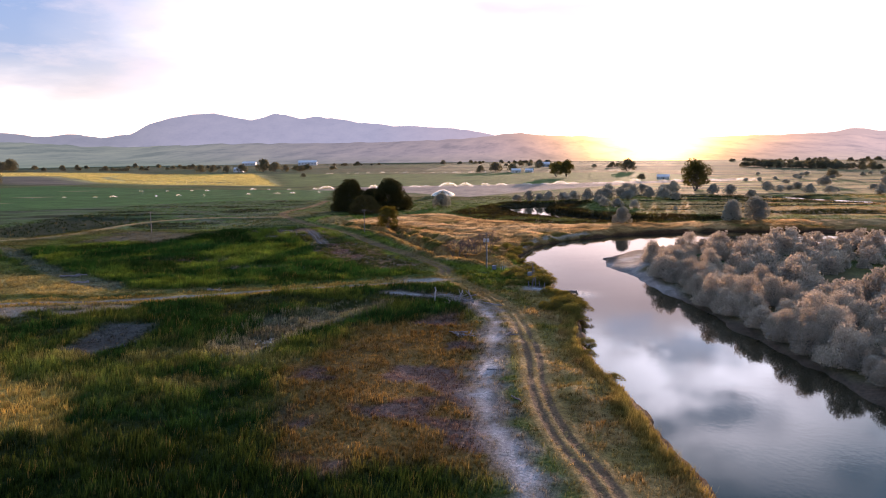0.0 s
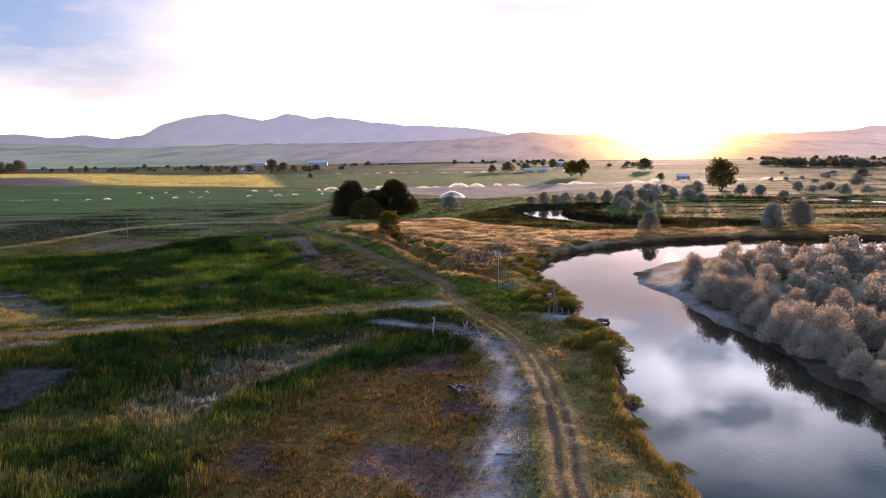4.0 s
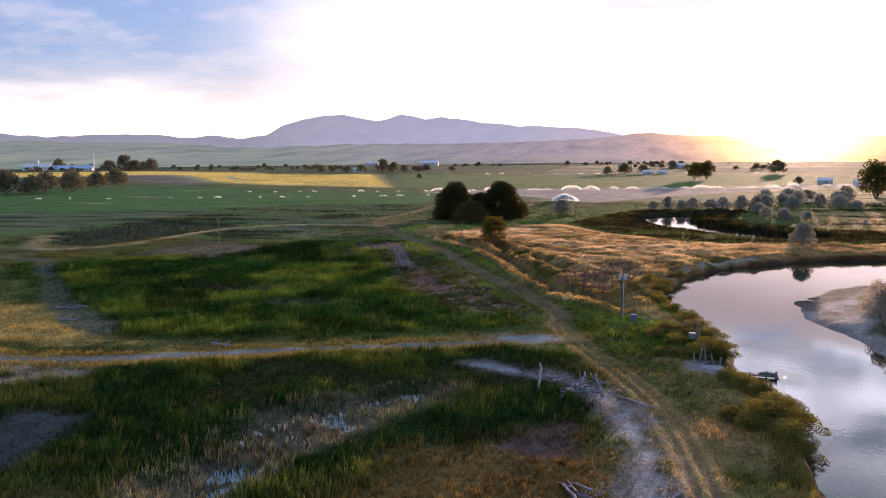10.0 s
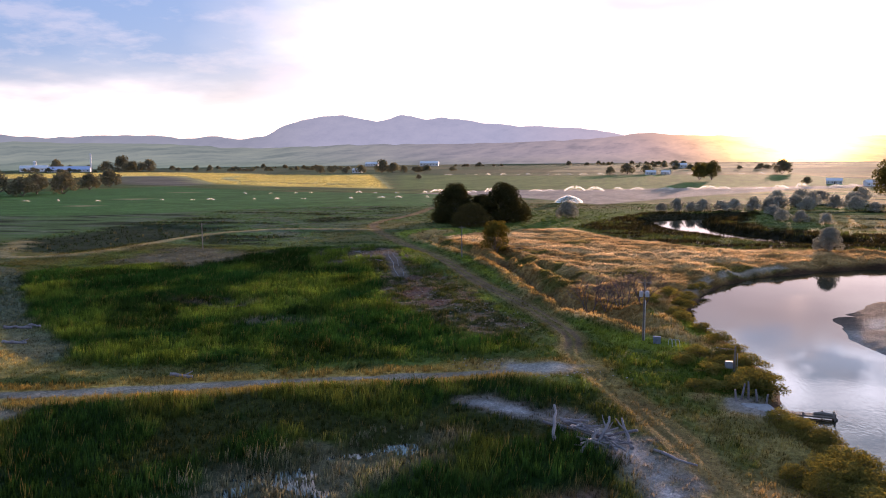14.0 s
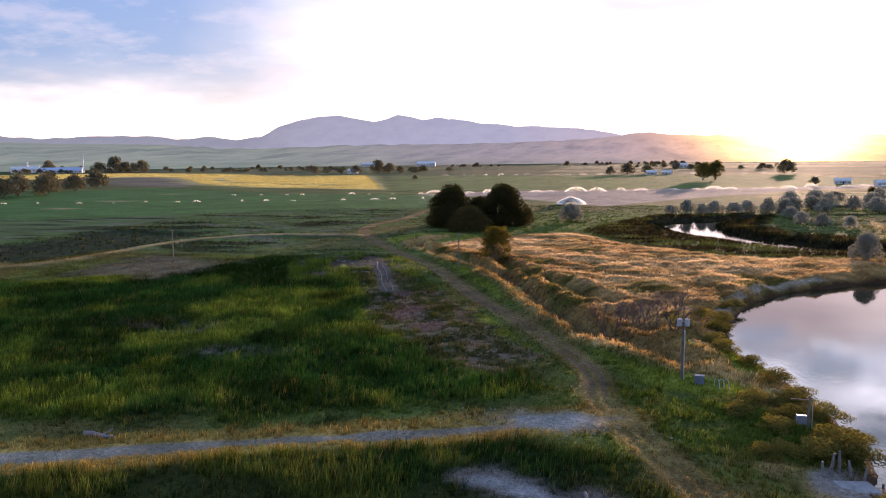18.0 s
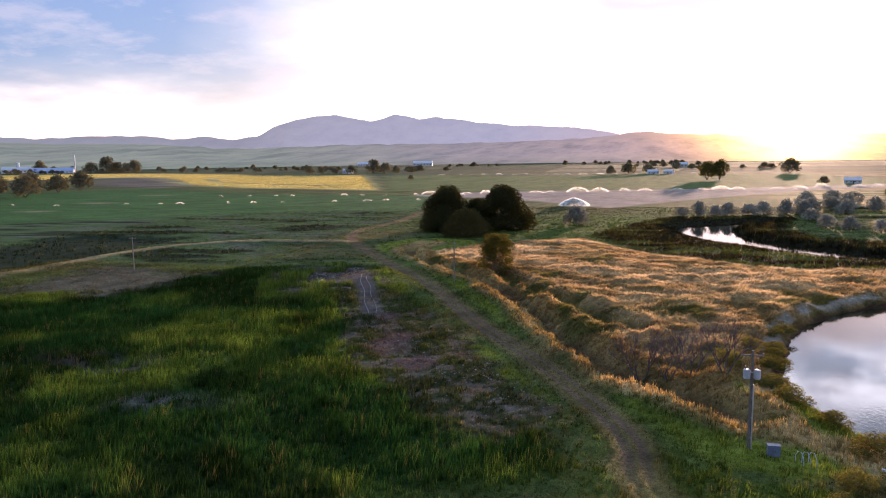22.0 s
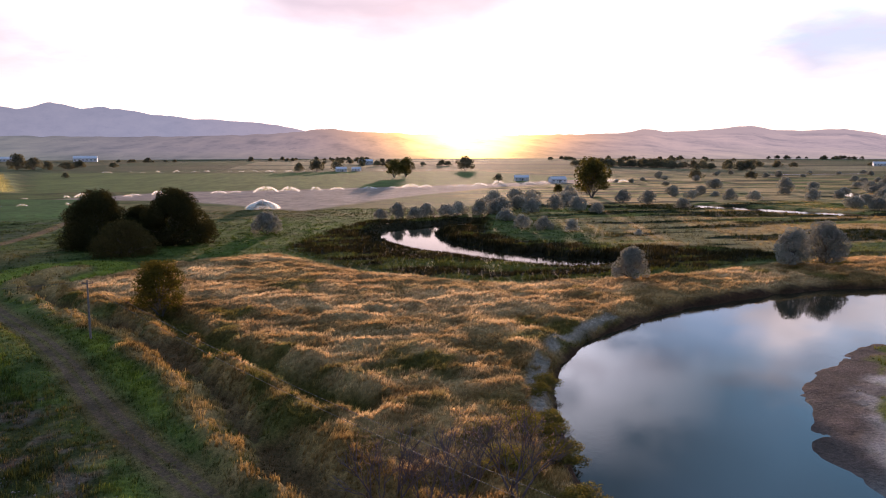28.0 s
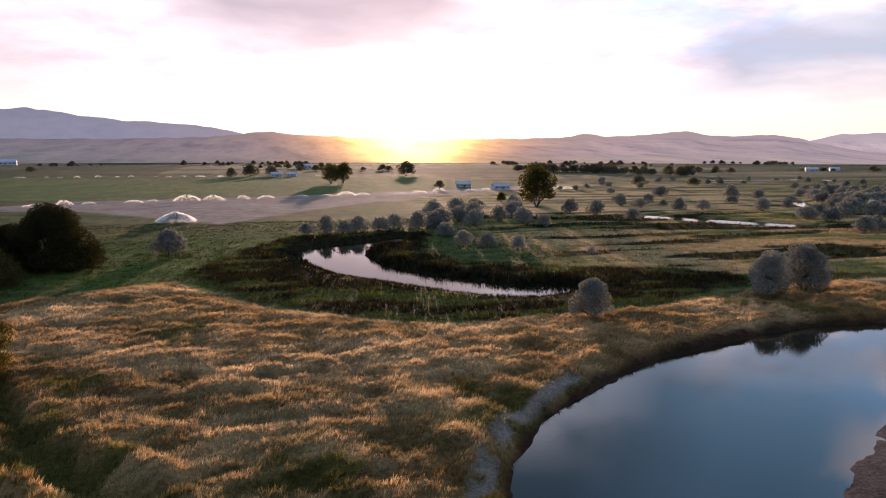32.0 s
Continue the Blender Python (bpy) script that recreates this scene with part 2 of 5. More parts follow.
DITCH = spline([(-2, 179), (-9, 187), (-16, 195), (-22, 207), (-28, 222), (-36, 240), (-48, 258), (-60, 274), (-72, 295), (-70, 312)])
HOLLOW = spline([(-44, 266), (-41, 261), (-35, 249), (-26, 234), (-18, 222), (-13, 214)])
PALE = spline([(-203, 262), (-189, 242), (-175, 227), (-162, 230), (-154, 243), (-152, 268), (-150, 290), (-134, 309), (-112, 312), (-97, 312)])
GOLD = [(-16, 199), (-22, 212), (-29, 228), (-38, 246), (-50, 264), (-62, 280), (-66, 296), (-48, 318), (-26, 330), (-9, 300), (8, 284), (24, 277), (60, 280), (98, 292), (180, 300), (260, 330), (260, 280), (140, 262), (78, 263), (35, 246), (12, 220), (5, 200), (3, 188), (-6, 187)]
REEDS = [(-24, 340), (-10, 310), (5, 291), (18, 281), (33, 279), (48, 284), (64, 284), (98, 300), (100, 312), (84, 322), (62, 333), (44, 342), (40, 372), (52, 408), (40, 424), (5, 412), (-12, 380)]
LUSH = [(-158, 200), (-129, 216), (-118, 236), (-100, 256), (-84, 270), (-70, 262), (-57, 238), (-44, 213), (-24, 176), (-20, 164), (-35, 153), (-49, 147), (-68, 144), (-82, 143), (-108, 163)]
GOLD_WEST = [(-130, 160), (-106, 160), (-79, 142), (-72, 138), (-100, 136), (-145, 142)]
GOLD_NEAR = [(-84, 92), (-64, 93), (-53, 80), (-46, 64), (-50, 48), (-80, 48)]
CREST = spline([(-16.0, 189.0), (-11.0, 184.0), (-4.0, 180.0), (1.0, 176.0), (5.0, 173.0), (8.0, 168.0), (10.0, 164.0)])
PALE_WEST = [(-135, 116), (-104, 124), (-80, 127), (-70, 125), (-76, 119), (-100, 115), (-135, 106)]
POND_BACK = [(60, 310), (48, 313), (36, 329), (24.5, 351), (26, 383), (44, 406)]
BASIN = [(-78, 128), (-52, 139), (-22, 150), (-6, 146), (-5, 110), (-3, 60), (-10, 30), (-110, 30), (-110, 110)]
BROWN = [(-20, 60), (-28, 92), (-21, 113), (-8, 122), (-3, 112), (-2, 88), (0, 60)]
WHITE_PATCH = [(-42, 100), (-41, 118), (-27, 131), (-22, 130), (-28, 118), (-33, 106), (-35, 95)]
MUD = [(-66, 113), (-58, 113), (-55, 101), (-58, 93), (-64, 97)]
FIELD_DARK = [(-420, 330), (-520, 540), (-455, 690), (-274, 590), (-125, 560), (-112, 440), (-175, 428), (-215, 396), (-255, 360)]
FIELD_YELLOW = [(-667, 1032), (-447, 761), (-339, 688), (-205, 648), (-379, 1085), (-563, 1109), (-728, 1245)]
YELLOW_STRIP = [(-1255, 1256), (-1154, 1326), (-983, 1339), (-728, 1245), (-667, 1032), (-807, 1080), (-829, 968), (-937, 952)]
YELLOW_LINE = [(-480, 1085), (-556, 1076), (-567, 1020), (-542, 940), (-456, 829), (-371, 773), (-273, 726)]
FIELD_LINES = ([(-306, 347), (-310, 396), (-327, 453), (-346, 539), (-365, 630)], [(-327, 453), (-332, 539), (-325, 631)])
BROWN_FAR = [(-807, 1080), (-680, 1050), (-450, 761), (-443, 702), (-504, 717), (-627, 820)]
PLOUGHED = [(-160, 560), (-86, 540), (-20, 462), (30, 540), (115, 640), (250, 720), (240, 760), (122, 690), (-20, 640), (-110, 620)]
FIELD_FAR = [(-190, 640), (-110, 625), (-20, 645), (122, 695), (240, 765), (200, 1010), (-330, 1050)]
DARK_PATCH = [(-200, 238), (-205, 318), (-158, 322), (-156, 272), (-162, 238)]
BARE = [(-140, 226), (-138, 258), (-105, 246), (-112, 222)]
RUBBLE = [(-90, 262), (-74, 266), (-58, 240), (-60, 224), (-72, 224), (-86, 232)]
STRIP = [(-68, 234), (-56, 232), (-38, 206), (-20, 176), (-28, 168), (-48, 192)]


def lands(x, y):
    """Height of the ground."""
    x, y = np.asarray(x, float), np.asarray(y, float)
    z = (fbm(x, y, 40, 1.0) - 0.5) * 0.7 + (fbm(x, y, 7, 2.0) - 0.5) * 0.35
    far = smooth(700, 2600, np.hypot(x, y - 100))
    z = z * (1 - far)
    gold = smooth(3, -5, poly_dist(x, y, GOLD))
    hummock = 0.55 * fbm(x * 0.6, y, 3.1, 4.0, 2) + 0.45 * fbm(x * 0.7, y, 1.7, 7.0, 2)
    swathe = np.abs(fbm(x * 0.45, y + 2.0 * fbm(x, y, 12, 5.0), 4.6, 94.0, 2) - 0.5) * 2.0
    z = z + gold * (0.35 + 2.3 * (hummock - 0.45) + 0.3 * (swathe - 0.2))
    z = z + 1.6 * np.exp(-(((x + 72) / 26) ** 2 + ((y - 240) / 24) ** 2))
    z = z + 0.8 * smooth(2, 5, line_dist(x, y, CROSS)) * smooth(12, 6, line_dist(x, y, CROSS)) * 0.3
    dd = line_dist(x, y, DITCH) + (fbm(x, y, 6, 9.0) - 0.5) * 4.2 + (fbm(x, y, 2.0, 19.0, 2) - 0.5) * 2.4
    dh = line_dist(x, y, HOLLOW) + (fbm(x, y, 5, 14.0) - 0.5) * 4.0
    z = z - 1.7 * smooth(3.4, 0.8, dh) + 0.4 * smooth(2.5, 4.0, dh) * smooth(7.0, 4.5, dh)
    z = z - 1.5 * smooth(2.3, 0.9, dd) + 1.35 * smooth(2.0, 3.6, dd) * smooth(7.5, 4.2, dd) * (fbm(x, y, 4.5, 29.0, 2) + 0.1)
    tr = line_dist(x, y, TRACK_R)
    z = z * (1 - 0.7 * smooth(3.2, 1.6, tr)) - 0.1 * smooth(0.55, 0.2, np.abs(tr - 0.72))
    z = z + 0.5 * np.exp(-((line_dist(x, y, PALE) / 4.0) ** 2)) - 0.5 * smooth(2, -6, poly_dist(x, y, DARK_PATCH))
    z = np.maximum(z, -1.15)
    bankside = smooth(11, 7, line_dist(x, y, BANK_L)) * smooth(60, 80, y) * smooth(262, 245, y)
    z = z + bankside * 1.5 * (fbm(x, y, 4.2, 17.0, 2) - 0.42)
    pd = poly_dist(x, y, WHITE_PATCH)
    z = np.where(pd < 18, np.maximum(z, -0.34), z)
    wet = smooth(1.0, -1.5, pd)
    z = z * (1 - wet) + (-0.58 + 0.5 * (fbm(x, y, 2.4, 88.0, 2) - 0.5)) * wet
    # water cut into it: steep on the outer bank, a flat beach on the bar
    dl, dr, d = line_dist(x, y, BANK_L), line_dist(x, y, BANK_R), poly_dist(x, y, RIVER)
    wob = (fbm(x, y, 5, 6.0) - 0.5) * 2.2
    steep = np.where(dl < dr, 1.0, 0.0)
    ds, db = d + wob, d + wob * 0.7 + (fbm(x, y, 11, 15.0) - 0.5) * 4.0
    top_s = smooth(0.2, 1.5, ds)
    zs = np.where(ds > -3, WATER_Z + np.where(ds < 0, ds * 0.35, 0.15 + top_s * 1.15), WATER_Z - 1.05)
    st = smooth(192, 170, y)
    zb = WATER_Z + np.where(db < 0, np.maximum(db * 0.12, -1.0), (0.055 + 0.25 * st) * np.minimum(db, 16 - 12 * st) + 0.42 * smooth(10, 22, db) * (1 - st))
    zb = zb + (fbm(x, y, 2.0, 16.0, 2) - 0.5) * 0.22 * (1 - st) * smooth(-6, -1, db) * smooth(9, 2, db)
    wall = np.where(steep > 0.5, smooth(4.5, 1.2, ds), smooth(26 - 19 * st, 14 - 12 * st, db))
    z = np.where(steep > 0.5, z * (1 - wall) + zs * wall, z * (1 - wall) + zb * wall)
    for shape, level in ((POND, WATER_Z), (SLOUGH, SLOUGH_Z), (SLOUGH_FAR, SLOUGH_Z), (POOL_FAR, SLOUGH_Z)):
        q = poly_dist(x, y, shape) + (fbm(x, y, 4, 8.0) - 0.5) * 1.6
        wet = smooth(7.0, 0.5, q)
        z = z * (1 - wet) + (level + np.where(q < 0, -0.6, 0.12 * np.minimum(q, 4.0))) * wet
    return z


def cover(x, y):
    """Colour of what grows at a place, its height in metres, and how densely it stands."""
    x, y = np.asarray(x, float), np.asarray(y, float)
    n1, n2, n3, n4 = fbm(x, y, 26, 11.0), fbm(x, y, 6, 12.0), fbm(x * 0.4, y, 5, 13.0), fbm(x, y, 1.7, 10.0, 2)
    col = np.empty(x.shape + (3,))
    tall, dense = np.full(x.shape, 0.35), np.full(x.shape, 0.8)

    def lay(mask, c, h=None, k=None):
        nonlocal col, tall, dense
        m = np.clip(mask, 0, 1)
        col = col * (1 - m[..., None]) + np.asarray(c) * m[..., None]
        if h is not None:
            tall = tall * (1 - m) + h * m
        if k is not None:
            dense = dense * (1 - m) + k * m

    def inside(pts, soft=3.0, wob=4.0):
        return smooth(soft, -soft, poly_dist(x, y, pts) + (n2 - 0.5) * wob * 2 + (n4 - 0.5) * wob)

    col[:] = (0.075, 0.105, 0.030)
    lay(smooth(0.45, 0.7, n1), (0.105, 0.098, 0.036))
    lay(smooth(0.52, 0.68, n3), (0.045, 0.066, 0.018))
    west = smooth(-95, -125, x) * smooth(255, 275, y) * smooth(520, 430, y)
    lay(west, (0.050, 0.098, 0.036), 0.35)
    lay(west * smooth(0.52, 0.64, n3), (0.075, 0.098, 0.066), 0.3)
    lay(west * smooth(0.45, 0.35, fbm(x * 0.3, y, 9, 81.0)), (0.022, 0.036, 0.016), 0.7)
    lay(smooth(46, 22, np.hypot(x + 28, (y - 365) * 0.75) + (n2 - 0.5) * 20), (0.062, 0.098, 0.018), 0.4)
    # meadows beyond the river bend
    east = smooth(60, 90, x) * smooth(285, 310, y) * smooth(1500, 900, y)
    lay(east * smooth(0.35, 0.6, n3), (0.36, 0.25, 0.09))
    lay(east * smooth(0.45, 0.62, n1), (0.145, 0.155, 0.038))
    lay(east * smooth(0.47, 0.60, fbm(x * 0.25, y, 15, 91.0)), (0.46, 0.29, 0.13), 0.45)
    lay(east * smooth(0.58, 0.66, fbm(x * 0.2, y, 10, 92.0)), (0.032, 0.036, 0.014), 0.8)
    # valley floor far away
    far = smooth(700, 1300, np.hypot(x, y))
    plots = vnoise(np.round(x / 260) * 260.0, np.round(y / 330) * 330.0, 300, 3.0)
    lay(far, (0.085, 0.09, 0.042), 0.2, 0.0)
    lay(far * smooth(0.5, 0.6, plots), (0.24, 0.19, 0.10))
    lay(far * smooth(0.38, 0.28, plots), (0.05, 0.08, 0.03))
    lay(far * smooth(-100, -500, x) * 0.75, (0.035, 0.06, 0.026))
    lay(far * smooth(0.56, 0.66, fbm(x * 0.12, y, 60, 71.0)), (0.05, 0.056, 0.026))
    lay(inside(FIELD_FAR, 4, 1), (0.095, 0.135, 0.04), 0.2, 0.0)
    lay(inside(PLOUGHED, 4, 1), (0.32, 0.235, 0.20), 0.1, 0.0)
    lay(np.maximum(inside(FIELD_YELLOW, 6, 1), inside(YELLOW_STRIP, 6, 1)), (0.60, 0.49, 0.20), 0.9, 1.0)
    lay(smooth(9, 4, line_dist(x, y, YELLOW_LINE)), (0.085, 0.075, 0.03), 0.3, 0.0)
    lay(inside(BROWN_FAR, 8, 10), (0.15, 0.12, 0.095), 0.1, 0.0)
    lay(inside(FIELD_DARK, 5, 2), (0.040, 0.112, 0.032), 0.25, 0.15)
    for path in FIELD_LINES:
        lay(smooth(2.0, 0.8, line_dist(x, y, path)), (0.21, 0.19, 0.10), 0.2, 0.0)
    lay(inside(LUSH, 3, 3), (0.018, 0.062, 0.014), 1.15, 1.0)
    lay(inside(LUSH, 3, 3) * smooth(0.44, 0.60, fbm(x, y, 17, 21.0)), (0.092, 0.148, 0.024))
    lay(inside(LUSH, 3, 3) * smooth(0.45, 0.33, fbm(x, y, 13, 22.0)), (0.018, 0.042, 0.010))
    lay(inside(BASIN, 3, 3), (0.016, 0.050, 0.013), 1.15, 1.0)
    lay(inside(BASIN, 3, 3) * smooth(0.5, 0.64, fbm(x, y, 11, 23.0)), (0.076, 0.100, 0.022))
    lay(inside(BASIN, 3, 3) * smooth(0.40, 0.3, fbm(x, y, 9, 24.0)), (0.035, 0.045, 0.015), 0.6, 0.8)
    # lighter band and darker strip nearest the start: fall-off of light put in colour
    near = smooth(70, 80, y) * smooth(108, 96, y) * inside(BASIN, 3, 3)
    lay(near * smooth(0.40, 0.60, fbm(x, y, 6, 95.0)) * 0.7, (0.105, 0.135, 0.030), 1.1)
    lay(near * smooth(0.52, 0.64, fbm(x, y, 5, 96.0)) * 0.6, (0.17, 0.14, 0.055), 0.9)
    lay(inside(BASIN, 3, 3) * smooth(73, 62, y) * 0.7, (0.016, 0.030, 0.008), 1.1)
    lay(inside(GOLD_NEAR, 3, 4) * smooth(0.40, 0.52, fbm(x, y, 8, 42.0)), (0.46, 0.29, 0.085), 0.7, 1.0)
    lay(inside(GOLD_WEST, 3, 4), (0.42, 0.28, 0.10), 0.45, 0.9)
    lay(inside(PALE_WEST, 3, 4) * smooth(0.40, 0.56, fbm(x * 0.5, y, 5, 97.0)), (0.27, 0.21, 0.175), 0.25, 0.4)
    lay(0.8 * smooth(4, 1.5, line_dist(x, y, [(-170, 214), (-150, 204), (-110, 165), (-82, 144)]) + (n2 - 0.5) * 6), (0.095, 0.10, 0.075), 0.2, 0.55)
    lay(inside(BROWN, 3, 3), (0.165, 0.096, 0.034), 0.5, 0.9)
    lay(inside(BROWN, 3, 3) * smooth(0.5, 0.62, fbm(x, y, 7, 25.0)), (0.125, 0.075, 0.068), 0.35, 0.9)
    lay(inside(WHITE_PATCH, 2, 4) * 0.8, (0.15, 0.13, 0.095), 0.75, 0.75)
    lay(inside(MUD, 1.5, 2), (0.065, 0.065, 0.065), 0.25, 0.6)
    lay(inside(DARK_PATCH, 4, 3), (0.018, 0.030, 0.014), 0.8, 0.25)
    lay(inside(BARE, 5, 6), (0.105, 0.098, 0.072), 0.25, 0.6)
    lay(inside(RUBBLE, 2, 4) * smooth(0.38, 0.55, n2), (0.105, 0.088, 0.085), 0.3, 0.7)
    lay(inside(STRIP, 2, 4) * 0.8, (0.045, 0.046, 0.022), 0.4, 0.9)
    lay(inside(STRIP, 2, 4) * smooth(0.45, 0.58, n2), (0.115, 0.072, 0.066), 0.3, 0.7)
    lay(smooth(3.2, 1.8, np.minimum(line_dist(x, y, [(-67.8, 245.5), (-55.3, 215.7)]), line_dist(x, y, [(-65.6, 243.5), (-53.8, 216)])) + 1.4), (0.10, 0.075, 0.07), 0.1, 0.08)
    lay(inside(STRIP, 2, 4) * smooth(0.58, 0.68, fbm(x, y, 1.5, 67.0, 2)), (0.15, 0.115, 0.09), 0.3, 0.9)
    # golden grass
    g = inside(GOLD, 2.5, 3)
    hollow = smooth(0.46, 0.30, fbm(x * 0.6, y, 3.1, 4.0, 3))
    lay(g, (0.72, 0.51, 0.31), 0.52, 1.0)
    lay(g * smooth(0.42, 0.62, n1), (0.52, 0.335, 0.18))
    lay(g * smooth(252, 225, y) * 0.5, (0.54, 0.35, 0.17))
    lay(g * smooth(250, 225, y) * smooth(0.52, 0.64, fbm(x, y, 4.5, 98.0)) * 0.7, (0.13, 0.125, 0.045))
    lay(g * smooth(0.46, 0.62, fbm(x * 0.6, y, 10, 62.0)) * 0.6, (0.28, 0.172, 0.062))
    # hollows coloured darker, with the shade between hummocks painted in
    lay(g * hollow * 0.55, (0.22, 0.13, 0.05))
    lay(g * smooth(0.63, 0.75, fbm(x, y, 9, 61.0)) * 0.8, (0.12, 0.12, 0.03))
    lay(inside(REEDS, 2.5, 3), (0.034, 0.027, 0.012), 0.9, 1.0)
    lay(inside(REEDS, 2.5, 3) * smooth(0.50, 0.62, n3), (0.085, 0.095, 0.022), 0.6, 0.8)
    rim = smooth(7, 3, np.abs(poly_dist(x, y, POND) - 2.0))
    back = (line_dist(x, y, POND_BACK) < poly_dist(x, y, POND) + 0.6)
    lay(rim * back, (0.024, 0.021, 0.010), 1.7, 1.0)
    lay(rim * (1 - back), (0.024, 0.021, 0.010), 0.6, 1.0)
    # dry strip between river and track, and along the ditch and the road
    bank = smooth(13, 9, line_dist(x, y, BANK_L)) * (poly_dist(x, y, RIVER) > -1) * smooth(190, 176, y)
    lay(bank, (0.31, 0.19, 0.082), 0.42, 0.9)
    lay(bank * smooth(0.42, 0.58, fbm(x, y, 5, 63.0)) * 0.7, (0.15, 0.125, 0.042), 0.4)
    lay(bank * smooth(0.58, 0.68, n2) * smooth(95, 125, y), (0.075, 0.098, 0.02), 0.7)
    lay(bank * smooth(4.2, 1.6, line_dist(x, y, BANK_L) + (n2 - 0.5) * 5), (0.24, 0.185, 0.055), 0.85, 1.0)
    lay(smooth(4.2, 2.6, np.hypot(x - 8.4, y - 146.2) + (n2 - 0.5) * 2.0), (0.20, 0.17, 0.165), 0.2, 0.12)
    knoll = smooth(26, 12, np.hypot(x - 2, (y - 166) * 0.8))
    lay(knoll * smooth(0.35, 0.5, n2), (0.070, 0.105, 0.018), 0.6, 1.0)
    dd = line_dist(x, y, DITCH) + (fbm(x, y, 6, 9.0) - 0.5) * 4.2 + (fbm(x, y, 2.0, 19.0, 2) - 0.5) * 2.4
    lay(smooth(6.0, 4.2, dd) * smooth(0.8, 2.2, dd), (0.36, 0.225, 0.095), 0.55, 1.0)
    lay(smooth(6.0, 4.2, dd) * smooth(0.8, 2.2, dd) * smooth(0.56, 0.66, fbm(x, y, 4.5, 64.0)), (0.12, 0.115, 0.035), 0.5)
    lay(smooth(15, 12.0, dd) * smooth(5.5, 7.0, dd) * smooth(0, 4, line_dist(x, y, TRACK_R) - 2) * (g < 0.3), (0.165, 0.20, 0.032), 0.5, 1.0)
    # dry brown ditch floor, darkened in colour for the shade it lies in
    lay(smooth(2.0, 1.0, dd), (0.15, 0.085, 0.04), 0.3, 0.7)
    lay(smooth(2.6, 1.0, line_dist(x, y, CREST) + (n2 - 0.5) * 3.0), (0.52, 0.33, 0.15), 0.55, 1.0)
    dh = line_dist(x, y, HOLLOW) + (fbm(x, y, 5, 14.0) - 0.5) * 4.0
    # dark olive along the gully takes in its shaded side
    lay(smooth(3.0, 1.0, dh), (0.14, 0.125, 0.04), 0.5, 0.9)
    cr = line_dist(x, y, CROSS)
    lay(smooth(4.6, 2.4, cr + (n2 - 0.5) * 4), (0.34, 0.215, 0.065), 0.6, 1.0)
    lay(0.9 * smooth(1.35, 0.5, cr + (n2 - 0.5) * 2.0), (0.20, 0.18, 0.17), 0.12, 0.12)
    lay(smooth(3.2, 1.6, line_dist(x, y, PALE) + (n2 - 0.5) * 2), (0.24, 0.19, 0.10), 0.3, 0.5)
    tr = line_dist(x, y, TRACK_R)
    late = smooth(106, 128, y) * 0.55 + smooth(150, 172, y) * 0.45
    lay(smooth(2.9, 1.6, tr) * (0.8 - 0.3 * late), np.array([0.33, 0.20, 0.085]) * (1 - late[..., None]) + np.array([0.235, 0.135, 0.062]) * late[..., None], 0.25, 0.8)
    lay((1 - 0.85 * smooth(106, 124, y) * smooth(168, 160, y)) * smooth(0.62, 0.3, np.abs(tr - 0.72) + (n2 - 0.5) * 0.5), (0.155, 0.095, 0.062), 0.12, 0.08)
    sa = line_dist(x, y, SALT)
    sn = fbm(x, y, 3.0, 43.0)
    lay(smooth(3.4, 1.2, sa + (sn - 0.5) * 5.0) * 0.8, (0.20, 0.165, 0.165), 0.3, 0.45)
    lay(smooth(1.2, 0.2, sa + (sn - 0.5) * 3.0) * smooth(0.3, 0.5, fbm(x, y, 9, 44.0) + smooth(105, 80, y) * 0.3), (0.30, 0.285, 0.31), 0.1, 0.05)
    lay(smooth(6, 1.5, np.hypot((x + 16) * 0.75, (y - 154) * 1.6) + (n2 - 0.5) * 9), (0.26, 0.245, 0.24), 0.2, 0.3)
    lay(smooth(8, 2, np.hypot((x + 79) * 0.6, (y - 184) * 1.2) + (n2 - 0.5) * 12) * smooth(0.38, 0.58, fbm(x, y, 1.6, 65.0, 2)), (0.10, 0.078, 0.082), 0.35, 0.6)
    lay(smooth(5, 1.5, np.hypot((x + 62) * 0.7, (y - 171) * 1.1) + (n2 - 0.5) * 7) * smooth(0.36, 0.6, fbm(x, y, 1.8, 66.0, 2)), (0.15, 0.145, 0.13), 0.45, 0.8)
    # the bar: wet mud at the water, pale gravel above, grass behind
    dr = poly_dist(x, y, RIVER)
    db = dr + (fbm(x, y, 5, 6.0) - 0.5) * 1.5 + (fbm(x, y, 11, 15.0) - 0.5) * 4.0
    bar = (line_dist(x, y, BANK_R) < line_dist(x, y, BANK_L)) * smooth(1700, 1500, y)
    south = smooth(192, 170, y)
    lay(bar * smooth(60, 40, dr) * south, (0.075, 0.065, 0.035), 0.4, 0.5)
    lay(bar * (1 - 0.85 * smooth(172, 160, y)) * smooth(24 - 20 * south, 18 - 16.5 * south, dr + (n2 - 0.5) * 4), (0.36, 0.315, 0.30), 0.3, 0.05)
    lay(bar * smooth(7.0, 4.0, db + (n2 - 0.5) * 4) * smooth(180, 195, y), (0.115, 0.08, 0.07), 0.1, 0.0)
    lay(bar * smooth(2.4, 1.2, dr + (n2 - 0.5) * 2.0) * smooth(195, 180, y), np.array([0.085, 0.060, 0.048]) + np.array([0.17, 0.16, 0.17]) * smooth(135, 155, y)[..., None], 0.1, 0.0)
